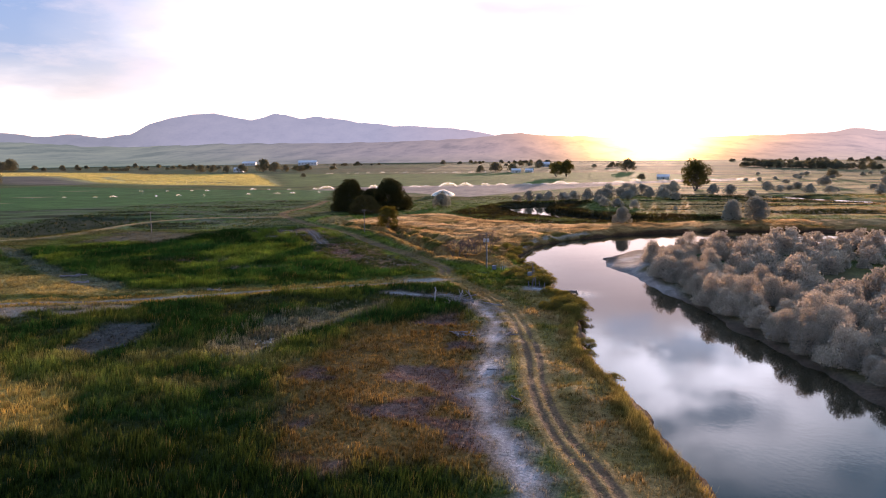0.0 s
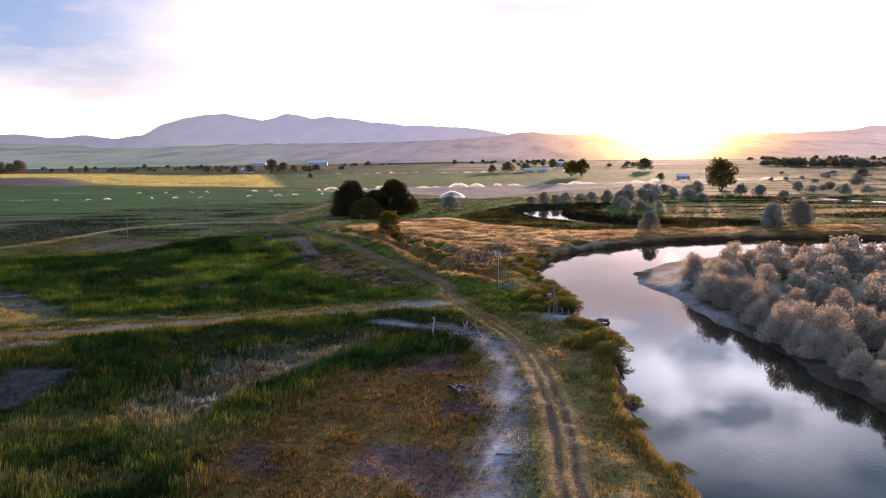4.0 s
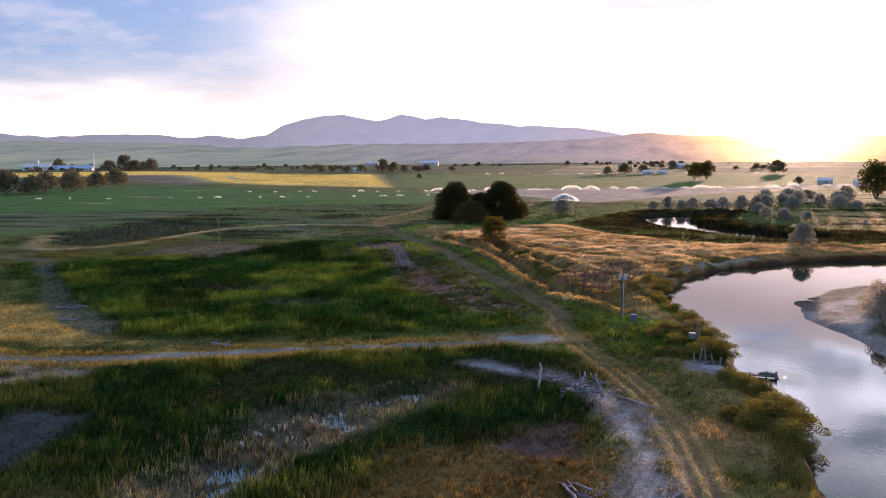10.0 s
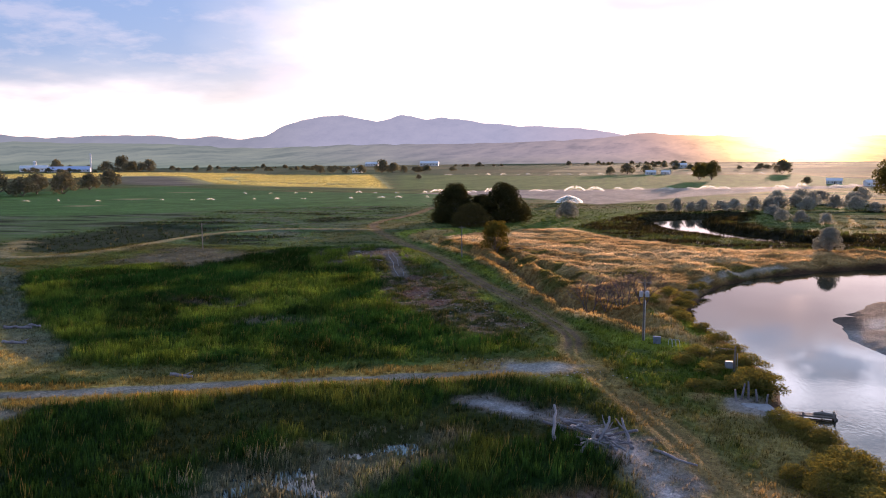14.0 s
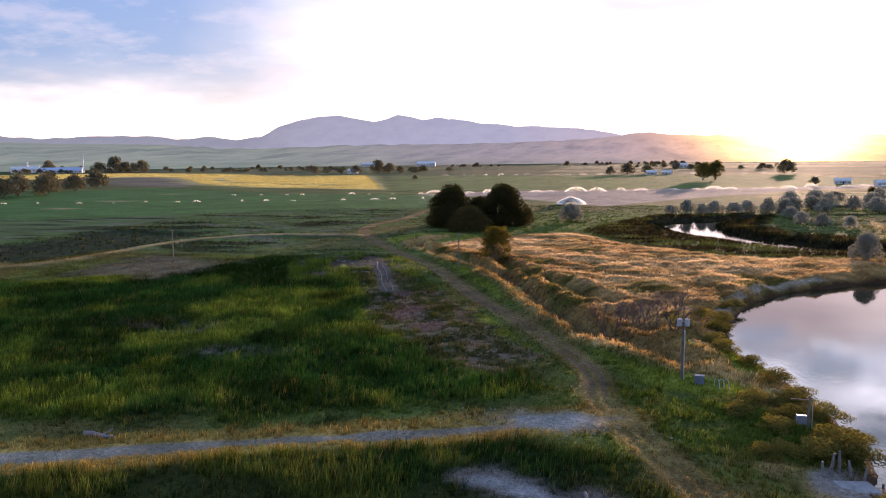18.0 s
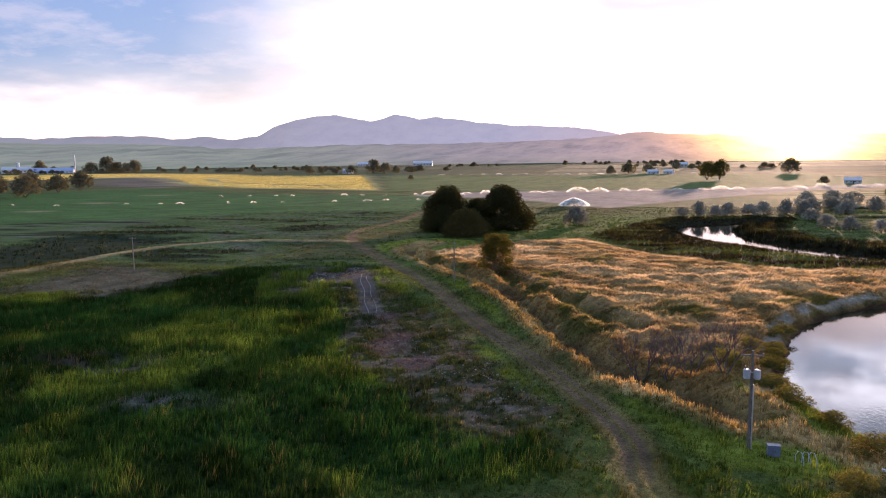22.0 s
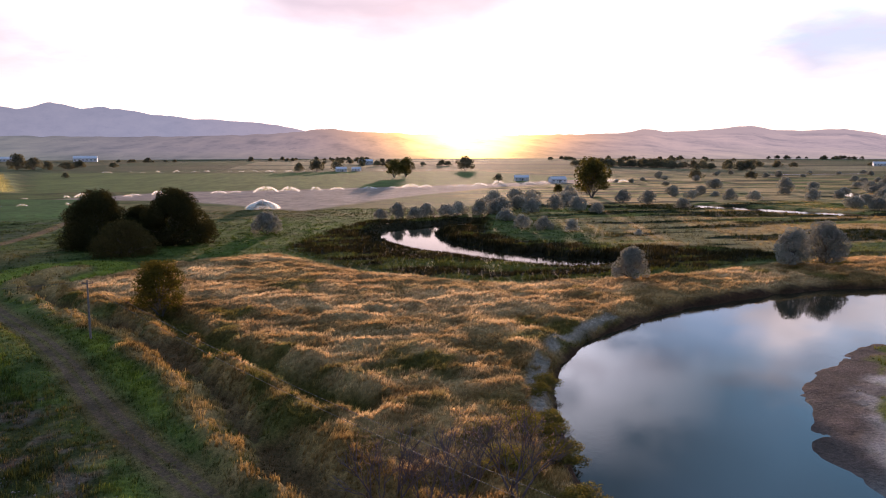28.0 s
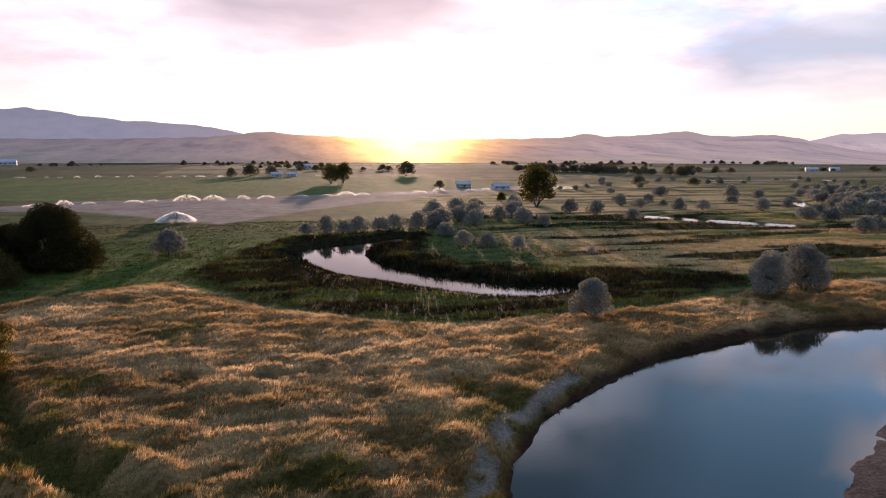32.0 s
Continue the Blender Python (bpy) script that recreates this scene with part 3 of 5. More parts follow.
    lay(bar * (1 - south) * smooth(0.54, 0.62, fbm(x, y * 0.6, 5, 99.0)) * smooth(26, 20, dr) * 0.8, (0.135, 0.095, 0.08), 0.1, 0.0)
    cove = smooth(4.4, 3.2, line_dist(x, y, [(4.5, 203), (8, 214), (13, 225), (20, 235), (30, 243)]) + 0.0)
    lay(cove * smooth(0.9, 1.4, dr) * smooth(3.3, 2.7, dr + (n2 - 0.5) * 2.5) * smooth(0.26, 0.36, n2), (0.46, 0.42, 0.42), 0.3, 0.12)
    lay(bar * smooth(2.2, 0.8, line_dist(x, y, [(66, 226), (60, 223), (53, 217), (47, 211), (43, 204), (42, 196)]) + (n2 - 0.36) * 9), (0.13, 0.14, 0.03), 0.5, 1.0)
    lay(smooth(1.7 - 0.9 * cove, 0.7 - 0.4 * cove, dr + (n2 - 0.5) * 1.5 * (1 - cove)) * (1 - bar), (0.085, 0.048, 0.036), 0.1, 0.0)
    col = col * (0.62 + 0.76 * fbm(x, y, 3.4, 51.0, 3))[..., None] * (0.78 + 0.44 * fbm(x, y, 14, 52.0, 2))[..., None]
    return col, tall, dense


# ---- materials ----
def material(name):
    m = bpy.data.materials.new(name)
    m.use_nodes = True
    return m, Nodes(m.node_tree)


def finish(n, surface):
    n.put(n.add("ShaderNodeOutputMaterial").inputs["Surface"], surface)


def bump(n, height, strength=0.5, distance=0.05):
    b = n.add("ShaderNodeBump", Strength=strength, Distance=distance)
    n.put(b.inputs["Height"], height)
    return b.outputs[0]


def plain(name, dark, light, scale=3.0, rough=0.75, metal=0.0, relief=0.3, dist=0.02):
    """A solid surface with grain at two scales and some spread from piece to piece."""
    m, n = material(name)
    at = n.add("ShaderNodeTexCoord").outputs["Object"]
    f = n.math("MULTIPLY_ADD", n.noise(at, scale, 4.0), 0.6, n.math("MULTIPLY", n.noise(at, scale * 7.0, 3.0), 0.4))
    rnd = n.add("ShaderNodeObjectInfo").outputs["Random"]
    f = n.math("ADD", f, n.math("MULTIPLY_ADD", rnd, 0.24, -0.12), clamp=True)
    c = n.ramp(f, [(0.3, dark), (0.7, light)])
    p = n.add("ShaderNodeBsdfPrincipled", Roughness=rough, Metallic=metal)
    n.put(p.inputs["Base Color"], c)
    n.put(p.inputs["Normal"], bump(n, n.noise(at, scale * 5.0, 4.0), relief, dist))
    finish(n, p.outputs[0])
    return m


def ground_material():
    m, n = material("ground_cover")
    at = n.add("ShaderNodeTexCoord").outputs["Object"]
    c = n.add("ShaderNodeAttribute", attribute_name="cover").outputs["Color"]
    fine, mid = n.noise(at, 2.4, 5.0, 0.65), n.noise(at, 0.33, 4.0, 0.6)
    c = n.mix(0.9, c, n.ramp(fine, [(0.25, (0.45, 0.46, 0.42)), (0.5, (0.95, 0.95, 0.95)), (0.75, (1.5, 1.46, 1.38))]), "MULTIPLY")
    grit = n.noise(at, 8.5, 3.0, 0.7)
    c = n.mix(0.75, c, n.ramp(grit, [(0.3, (0.55, 0.56, 0.55)), (0.7, (1.45, 1.42, 1.38))]), "MULTIPLY")
    c = n.mix(0.8, c, n.ramp(mid, [(0.3, (0.68, 0.72, 0.66)), (0.7, (1.25, 1.2, 1.15))]), "MULTIPLY")
    p = n.add("ShaderNodeBsdfPrincipled", Roughness=0.95)
    p.inputs["Specular IOR Level"].default_value = 0.04
    p.inputs["Specular Tint"].default_value = (0.6, 0.5, 0.4, 1.0)
    n.put(p.inputs["Base Color"], c)
    n.put(p.inputs["Normal"], bump(n, n.math("MULTIPLY_ADD", fine, 0.6, mid), 0.9, 0.5))
    finish(n, p.outputs[0])
    return m


def water_material():
    m, n = material("water")
    at = n.add("ShaderNodeTexCoord").outputs["Object"]
    stretch = n.add("ShaderNodeMapping")
    stretch.inputs["Scale"].default_value = (1.0, 0.55, 1.0)
    n.put(stretch.inputs["Vector"], at)
    calm = n.ramp(n.noise(at, 0.045, 3.0), [(0.42, (0.06, 0.06, 0.06)), (0.62, (1, 1, 1))])
    # the current breaks into small waves round the jetty
    off = n.add("ShaderNodeVectorMath", operation="DISTANCE")
    n.put(off.inputs[0], at)
    off.inputs[1].default_value = (16.4, 147.5, WATER_Z)
    riffle = n.ramp(n.math("MULTIPLY", off.outputs["Value"], 0.05), [(0.06, (9, 9, 9)), (0.16, (3.5, 3.5, 3.5)), (0.30, (1.2, 1.2, 1.2)), (0.8, (0, 0, 0))])
    ripple = n.math("MULTIPLY", n.noise(stretch.outputs[0], 2.6, 3.0), n.math("ADD", calm, riffle))
    p = n.add("ShaderNodeBsdfPrincipled", Roughness=0.03, IOR=1.333)
    p.inputs["Base Color"].default_value = (0.020, 0.018, 0.010, 1.0)
    n.put(p.inputs["Normal"], bump(n, ripple, 0.16, 0.05))
    finish(n, p.outputs[0])
    return m


def leaf_material(name, tint, translucent=0.45, spread=0.35, attribute=False, glow=(1.35, 1.15, 0.6)):
    """Foliage: lit from the front and, through the blade, from behind."""
    m, n = material(name)
    if attribute:
        c = n.add("ShaderNodeAttribute", attribute_name="cover").outputs["Color"]
    else:
        rnd = n.add("ShaderNodeNewGeometry").outputs["Random Per Island"]
        own = n.add("ShaderNodeObjectInfo").outputs["Random"]
        k = n.math("MULTIPLY_ADD", rnd, spread * 2, 1.0 - spread)
        k = n.math("MULTIPLY", k, n.math("MULTIPLY_ADD", own, 0.44, 0.78))
        c = n.mix(1.0, (*tint, 1.0), n.add("ShaderNodeCombineColor", Red=k, Green=k, Blue=k).outputs[0], "MULTIPLY")
    a = n.add("ShaderNodeBsdfDiffuse", Roughness=0.6)
    n.put(a.inputs["Color"], c)
    b = n.add("ShaderNodeBsdfTranslucent")
    n.put(b.inputs["Color"], n.mix(1.0, c, (*glow, 1.0), "MULTIPLY"))
    mix = n.add("ShaderNodeMixShader", Fac=translucent)
    n.put(mix.inputs[1], a.outputs[0]), n.put(mix.inputs[2], b.outputs[0])
    finish(n, mix.outputs[0])
    return m


def distance_material():
    """Hills kilometres off; emission carries painted evening haze and sun glow."""
    m, n = material("distant_hills")
    at = n.add("ShaderNodeTexCoord").outputs["Object"]
    haze = n.add("ShaderNodeAttribute", attribute_name="haze").outputs["Color"]
    stretch = n.add("ShaderNodeMapping")
    stretch.inputs["Scale"].default_value = (1.0, 0.25, 2.2)
    n.put(stretch.inputs["Vector"], at)
    # gullies down the slopes, pale dry benches and dark belts of scrub
    f = n.math("MULTIPLY_ADD", n.noise(stretch.outputs[0], 0.009, 6.0, 0.62), 0.8, n.math("MULTIPLY", n.noise(at, 0.05, 4.0), 0.2))
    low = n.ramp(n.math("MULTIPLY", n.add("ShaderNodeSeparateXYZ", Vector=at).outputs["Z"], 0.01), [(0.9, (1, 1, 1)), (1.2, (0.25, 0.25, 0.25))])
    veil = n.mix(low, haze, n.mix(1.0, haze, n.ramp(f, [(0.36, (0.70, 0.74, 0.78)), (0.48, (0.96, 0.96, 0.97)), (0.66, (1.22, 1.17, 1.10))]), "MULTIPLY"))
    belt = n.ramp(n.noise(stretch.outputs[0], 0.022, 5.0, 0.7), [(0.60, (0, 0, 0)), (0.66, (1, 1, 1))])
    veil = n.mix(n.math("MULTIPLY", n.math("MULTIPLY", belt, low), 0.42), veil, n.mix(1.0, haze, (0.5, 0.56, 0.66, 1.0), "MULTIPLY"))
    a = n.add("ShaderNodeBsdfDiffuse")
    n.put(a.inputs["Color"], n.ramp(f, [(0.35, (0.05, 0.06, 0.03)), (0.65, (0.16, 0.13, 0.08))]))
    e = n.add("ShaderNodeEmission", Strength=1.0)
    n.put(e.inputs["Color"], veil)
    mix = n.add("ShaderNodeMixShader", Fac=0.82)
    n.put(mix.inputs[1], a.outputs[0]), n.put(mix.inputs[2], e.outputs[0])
    finish(n, mix.outputs[0])
    return m


M_GROUND, M_WATER, M_FAR = ground_material(), water_material(), distance_material()
M_GRASS = leaf_material("grass_blades", (0, 0, 0), 0.42, attribute=True, glow=(1.15, 1.04, 0.82))
M_GOLD = leaf_material("dry_grass_blades", (0, 0, 0), 0.62, attribute=True, glow=(1.05, 1.05, 1.0))
M_SHRUB = leaf_material("grey_green_leaves", (0.265, 0.28, 0.255), 0.4, 0.24, glow=(1.2, 1.05, 0.8))
M_ROUND = leaf_material("round_willow_leaves", (0.085, 0.068, 0.028), 0.32, 0.25)
M_SILVER = leaf_material("silver_leaves", (0.40, 0.36, 0.31), 0.42, 0.28, glow=(1.3, 1.08, 0.82))
M_WILLOW = leaf_material("willow_leaves", (0.050, 0.048, 0.020), 0.3, 0.25)
M_OLIVE = leaf_material("olive_leaves", (0.10, 0.085, 0.022), 0.5)
M_DARKLEAF = leaf_material("cottonwood_leaves", (0.09, 0.085, 0.03), 0.5)
# far leaf colour is lightened to carry the haze of distance
M_FARLEAF = leaf_material("far_leaves", (0.15, 0.145, 0.11), 0.4)
M_BANKLEAF = leaf_material("bank_leaves", (0.16, 0.14, 0.042), 0.45, 0.2)
M_BARK = plain("bark", (0.07, 0.055, 0.045), (0.16, 0.125, 0.10), 2.0, 0.9)
M_TWIG = plain("bare_twigs", (0.075, 0.048, 0.048), (0.14, 0.098, 0.098), 2.0, 0.9)
M_TWIGS = leaf_material("twig_ends", (0.21, 0.15, 0.15), 0.25)
M_DRIFT = plain("driftwood", (0.085, 0.076, 0.09), (0.22, 0.20, 0.21), 2.5, 0.85)
M_POLE = plain("weathered_pole", (0.10, 0.085, 0.075), (0.20, 0.17, 0.15), 3.0, 0.85)
M_CAN = plain("grey_enamel", (0.30, 0.33, 0.37), (0.43, 0.46, 0.50), 2.0, 0.4, 0.0, 0.05)
M_CABINET = plain("blue_grey_enamel", (0.10, 0.13, 0.18), (0.15, 0.19, 0.25), 2.0, 0.9, 0.0, 0.05)
M_BOX = plain("dull_grey_enamel", (0.16, 0.18, 0.21), (0.24, 0.26, 0.30), 2.0, 0.5, 0.0, 0.05)
M_PORCELAIN = plain("porcelain", (0.20, 0.12, 0.08), (0.30, 0.18, 0.12), 4.0, 0.2, 0.0, 0.02)
M_WIRE = plain("wire", (0.05, 0.05, 0.055), (0.09, 0.09, 0.095), 4.0, 0.8, 0.0, 0.02)
M_PIPE = plain("galvanised_pipe", (0.42, 0.43, 0.44), (0.6, 0.6, 0.6), 3.0, 0.4, 0.7, 0.05)
M_CONCRETE = plain("concrete", (0.13, 0.13, 0.14), (0.26, 0.25, 0.26), 2.0, 0.9)
M_PLANK = plain("grey_planks", (0.11, 0.09, 0.075), (0.24, 0.2, 0.17), 3.0, 0.85)
M_STONE = plain("pale_stone", (0.12, 0.105, 0.10), (0.26, 0.24, 0.23), 3.0, 0.9)
M_WALL = plain("white_siding", (0.58, 0.57, 0.56), (0.74, 0.73, 0.72), 0.8, 0.7)
M_ROOF = plain("metal_roofing", (0.46, 0.47, 0.49), (0.62, 0.63, 0.65), 0.6, 0.5, 0.0)
M_BLUE = plain("blue_roofing", (0.24, 0.32, 0.48), (0.34, 0.42, 0.58), 0.6, 0.5)
M_PANE = plain("dark_pane", (0.02, 0.025, 0.03), (0.04, 0.045, 0.05), 1.0, 0.1, 0.0, 0.0)


def spray_material():
    m, n = material("spray")
    a = n.add("ShaderNodeBsdfTranslucent")
    a.inputs["Color"].default_value = (0.9, 0.88, 0.82, 1.0)
    b = n.add("ShaderNodeBsdfTransparent")
    mix = n.add("ShaderNodeMixShader", Fac=0.8)
    n.put(mix.inputs[1], a.outputs[0]), n.put(mix.inputs[2], b.outputs[0])
    finish(n, mix.outputs[0])
    return m


M_SPRAY = spray_material()


# ---- mesh helpers ----
def mesh_np(name, verts, faces, mat, colors=None, attr="cover", smooth_faces=False):
    """A mesh from arrays; faces all have the same number of corners."""
    verts, faces = np.asarray(verts, np.float32), np.asarray(faces, np.int32)
    me = bpy.data.meshes.new(name)
    nf, k = faces.shape
    me.vertices.add(len(verts))
    me.vertices.foreach_set("co", verts.ravel())
    me.loops.add(nf * k)
    me.loops.foreach_set("vertex_index", faces.ravel())
    me.polygons.add(nf)
    me.polygons.foreach_set("loop_start", np.arange(0, nf * k, k, dtype=np.int32))
    me.update(calc_edges=True)
    if smooth_faces:
        me.polygons.foreach_set("use_smooth", np.ones(nf, bool))
    if colors is not None:
        layer = me.color_attributes.new(attr, "FLOAT_COLOR", "POINT")
        layer.data.foreach_set("color", np.concatenate([colors, np.ones((len(colors), 1))], 1).astype(np.float32).ravel())
    me.materials.append(mat)
    return me


def part(name, shape, mat, parent=None, label="", at=None):
    """Links a bmesh or a mesh as one object under a thing or a part."""
    if isinstance(shape, bmesh.types.BMesh):
        me = bpy.data.meshes.new(name)
        shape.to_mesh(me)
        shape.free()
        me.materials.append(mat)
    else:
        me = shape
    ob = new(name, me)
    ob.parent = parent
    if at is not None:
        ob.matrix_basis = at
    return tagged(ob, label=label) if label else ob


def thing(name, m, label, category, group="", kind=""):
    ob = new(name)
    ob.empty_display_size = 0.3
    ob.matrix_basis = m
    return tagged(ob, label, category, group, kind)


def box(bm, x, y, z, sx, sy, sz, rot=None, bevel=0.0):
    made = bmesh.ops.create_cube(bm, size=1.0)["verts"]
    m = Matrix.Translation((x, y, z)) @ (rot or Matrix.Identity(4)) @ Matrix.Diagonal((sx, sy, sz, 1))
    bmesh.ops.transform(bm, matrix=m, verts=made)
    if bevel:
        edges = list({e for v in made for e in v.link_edges})
        bmesh.ops.bevel(bm, geom=edges, offset=bevel, segments=1, affect="EDGES")
    return bm


def tube(bm, pts, radii, seg=7):
    """A tapered tube through points, closed at both ends."""
    rings = []
    pts = [Vector(p) for p in pts]
    for i, (p, r) in enumerate(zip(pts, radii)):
        way = (pts[min(i + 1, len(pts) - 1)] - pts[max(i - 1, 0)]).normalized()
        side = way.orthogonal().normalized()
        up = way.cross(side)
        rings.append([bm.verts.new(p + (side * math.cos(a) + up * math.sin(a)) * r) for a in (2 * math.pi * k / seg for k in range(seg))])
    for a, b in zip(rings, rings[1:]):
        for k in range(seg):
            bm.faces.new((a[k], a[(k + 1) % seg], b[(k + 1) % seg], b[k]))
    bm.faces.new(rings[0][::-1]), bm.faces.new(rings[-1])
    return bm


SHEET = {}


def ground_z(x, y):
    """Height of the ground sheet under a point."""
    xs, ys, z = SHEET["xs"], SHEET["ys"], SHEET["z"]
    i = int(np.clip(np.searchsorted(xs, x) - 1, 0, len(xs) - 2))
    j = int(np.clip(np.searchsorted(ys, y) - 1, 0, len(ys) - 2))
    u, v = (x - xs[i]) / (xs[i + 1] - xs[i]), (y - ys[j]) / (ys[j + 1] - ys[j])
    return float((z[j, i] * (1 - u) + z[j, i + 1] * u) * (1 - v) + (z[j + 1, i] * (1 - u) + z[j + 1, i + 1] * u) * v)


# ---- ground ----
def axis(lo, a, b, hi, step):
    """Even steps from a to b, widening ones out to lo and hi."""
    out = list(np.arange(a, b + step / 2, step))
    s, v = step, b
    while v < hi:
        s *= 1.022 if s < 5 else 1.09
        v = min(v + s, hi)
        out.append(v)
    s, v = step, a
    while v > lo:
        s *= 1.09
        v = max(v - s, lo)
        out.insert(0, v)
    return np.array(out)


def build_ground():
    xs, ys = axis(-4900, -135, 110, 4900, 0.85), axis(-1500, 40, 420, 4900, 0.85)
    gx, gy = np.meshgrid(xs, ys)
    z = lands(gx, gy)
    SHEET.update(xs=xs, ys=ys, z=z)
    col, tall, dense = cover(gx, gy)
    # ground painted darker between the stems of tall growth, as shade would leave it
    stem_shade = (smooth(0.4, 0.9, tall) * smooth(0.5, 0.9, dense) * (gy < 500))[..., None]
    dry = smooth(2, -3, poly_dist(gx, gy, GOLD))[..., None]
    col = col * (1 - np.maximum(stem_shade * (1 - dry) * 0.4, dry * np.array([0.42, 0.48, 0.58])))
    v = np.stack([gx, gy, z], -1).reshape(-1, 3)
    w = len(xs)
    i = (np.arange(len(ys) - 1)[:, None] * w + np.arange(w - 1)[None, :]).ravel()
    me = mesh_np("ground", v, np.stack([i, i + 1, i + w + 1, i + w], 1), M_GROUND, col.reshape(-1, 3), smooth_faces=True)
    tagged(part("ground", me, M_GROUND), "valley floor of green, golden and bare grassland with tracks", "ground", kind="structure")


build_ground()


def build_track(name, line, half, label):
    """Wheel ruts worn into the ground: a fine strip that follows a line."""
    p = np.array([q[:2] for q in line], float)
    seg = np.hypot(*np.diff(p, axis=0).T)
    run = np.concatenate([[0], np.cumsum(seg)])
    t = np.arange(0, run[-1], 0.5)
    cx, cy = np.interp(t, run, p[:, 0]), np.interp(t, run, p[:, 1])
    dx, dy = np.gradient(cx), np.gradient(cy)
    k = np.hypot(dx, dy)
    o = np.linspace(-half, half, 25)
    x, y = cx[:, None] - (dy / k)[:, None] * o, cy[:, None] + (dx / k)[:, None] * o
    rim = smooth(half * 0.72, half, np.abs(o))[None, :]
    z = lands(x, y) + 0.07 - 0.35 * rim + (fbm(x, y, 0.9, 33.0, 2) - 0.5) * 0.1
    col, _, _ = cover(x, y)
    w = len(o)
    i = (np.arange(len(t) - 1)[:, None] * w + np.arange(w - 1)[None, :]).ravel()
    me = mesh_np(name, np.stack([x, y, z], -1).reshape(-1, 3), np.stack([i, i + 1, i + w + 1, i + w], 1), M_GROUND, col.reshape(-1, 3), smooth_faces=True)
    tagged(part(name, me, M_GROUND), label, "track", kind="structure")


build_track("dirt_track", [p for p in TRACK_R if p[1] < 300], 2.6, "dirt track of two brown wheel ruts through dry grass")
build_track("gravel_road", [p for p in CROSS if p[0] > -135], 2.9, "pale gravel farm road between dry grass verges")


def build_water(name, x0, y0, x1, y1, label, level=WATER_Z):
    xs, ys = np.linspace(x0, x1, 9), np.linspace(y0, y1, 9)
    gx, gy = np.meshgrid(xs, ys)
    v = np.stack([gx, gy, np.full(gx.shape, level)], -1).reshape(-1, 3)
    i = (np.arange(8)[:, None] * 9 + np.arange(8)[None, :]).ravel()
    me = mesh_np(name, v, np.stack([i, i + 1, i + 10, i + 9], 1), M_WATER)
    tagged(part(name, me, M_WATER), label, "water", kind="structure")


build_water("river_water", -20, -420, 540, 345, "calm river bend mirroring the evening sky")
build_water("pond_water", 0, 345, 60, 416, "still oxbow pond ringed by dark reeds")
build_water("slough_water", 150, 385, 335, 550, "narrow slough winding through the meadow", SLOUGH_Z)
build_water("marsh_water", -43, 94, -21, 132, "shallow standing water between the reeds of the meadow", -0.61)
build_water("pool_water", 470, 800, 660, 870, "far strip of water behind the willows", SLOUGH_Z)


# ---- hills ----
def ridge(name, profile, r0, r1, foot, near_col, label, glow, seed):
    """A range whose skyline follows azimuth and elevation in degrees, seen from the middle of the walk."""
    az = np.linspace(profile[0][0], profile[-1][0], 620)
    el = np.interp(az, [p[0] for p in profile], [p[1] for p in profile])
    el = el + (fbm(az, az * 0 + seed, 2.2, 3.0, 4) - 0.5) * 0.08 + (fbm(az, az * 0 + seed, 0.9, 8.0, 2) - 0.5) * 0.16
    rows = 14
    t = np.linspace(0, 1, rows)[:, None]
    a = np.radians(az)[None, :]
    rr = r0 + (r1 - r0) * t
    top = np.tan(np.radians(el))[None, :] * r1 + 27
    rise = t ** 1.4 * (0.86 + 0.28 * fbm(np.degrees(a) * 1.0 + t * 2, t * 9 + seed, 1.6, 5.0, 3) * np.sin(np.pi * t)) * 1.0
    rise = rise / rise[-1:, :]
    z = foot + (top - foot) * rise
    x, y = np.sin(a) * rr - 8, np.cos(a) * rr + 90
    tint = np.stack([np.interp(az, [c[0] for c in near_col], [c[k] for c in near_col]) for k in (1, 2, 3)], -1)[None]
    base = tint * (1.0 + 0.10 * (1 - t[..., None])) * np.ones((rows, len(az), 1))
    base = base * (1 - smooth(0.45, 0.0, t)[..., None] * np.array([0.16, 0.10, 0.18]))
    # glare of the low sun painted into the slope colour round its bearing
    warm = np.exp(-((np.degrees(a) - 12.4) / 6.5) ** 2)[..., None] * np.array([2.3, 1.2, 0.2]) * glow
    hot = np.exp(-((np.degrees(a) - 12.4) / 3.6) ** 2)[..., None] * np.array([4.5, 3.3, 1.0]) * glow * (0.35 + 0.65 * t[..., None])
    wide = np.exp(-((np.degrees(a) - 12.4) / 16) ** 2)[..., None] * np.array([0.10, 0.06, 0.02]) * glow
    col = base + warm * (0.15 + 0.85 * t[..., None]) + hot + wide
    # the far side drops away
    x = np.concatenate([x, np.sin(a) * (r1 + 60) - 8]); y = np.concatenate([y, np.cos(a) * (r1 + 60) + 90]); z = np.concatenate([z, z[-1:] * 0 + foot])
    col = np.concatenate([col, col[-1:]])
    v = np.stack([x, y, z], -1).reshape(-1, 3)
    w = len(az)
    i = (np.arange(rows)[:, None] * w + np.arange(w - 1)[None, :]).ravel()
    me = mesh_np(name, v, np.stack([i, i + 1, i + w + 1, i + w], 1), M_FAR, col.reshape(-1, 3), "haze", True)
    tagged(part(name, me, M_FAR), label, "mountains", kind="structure")


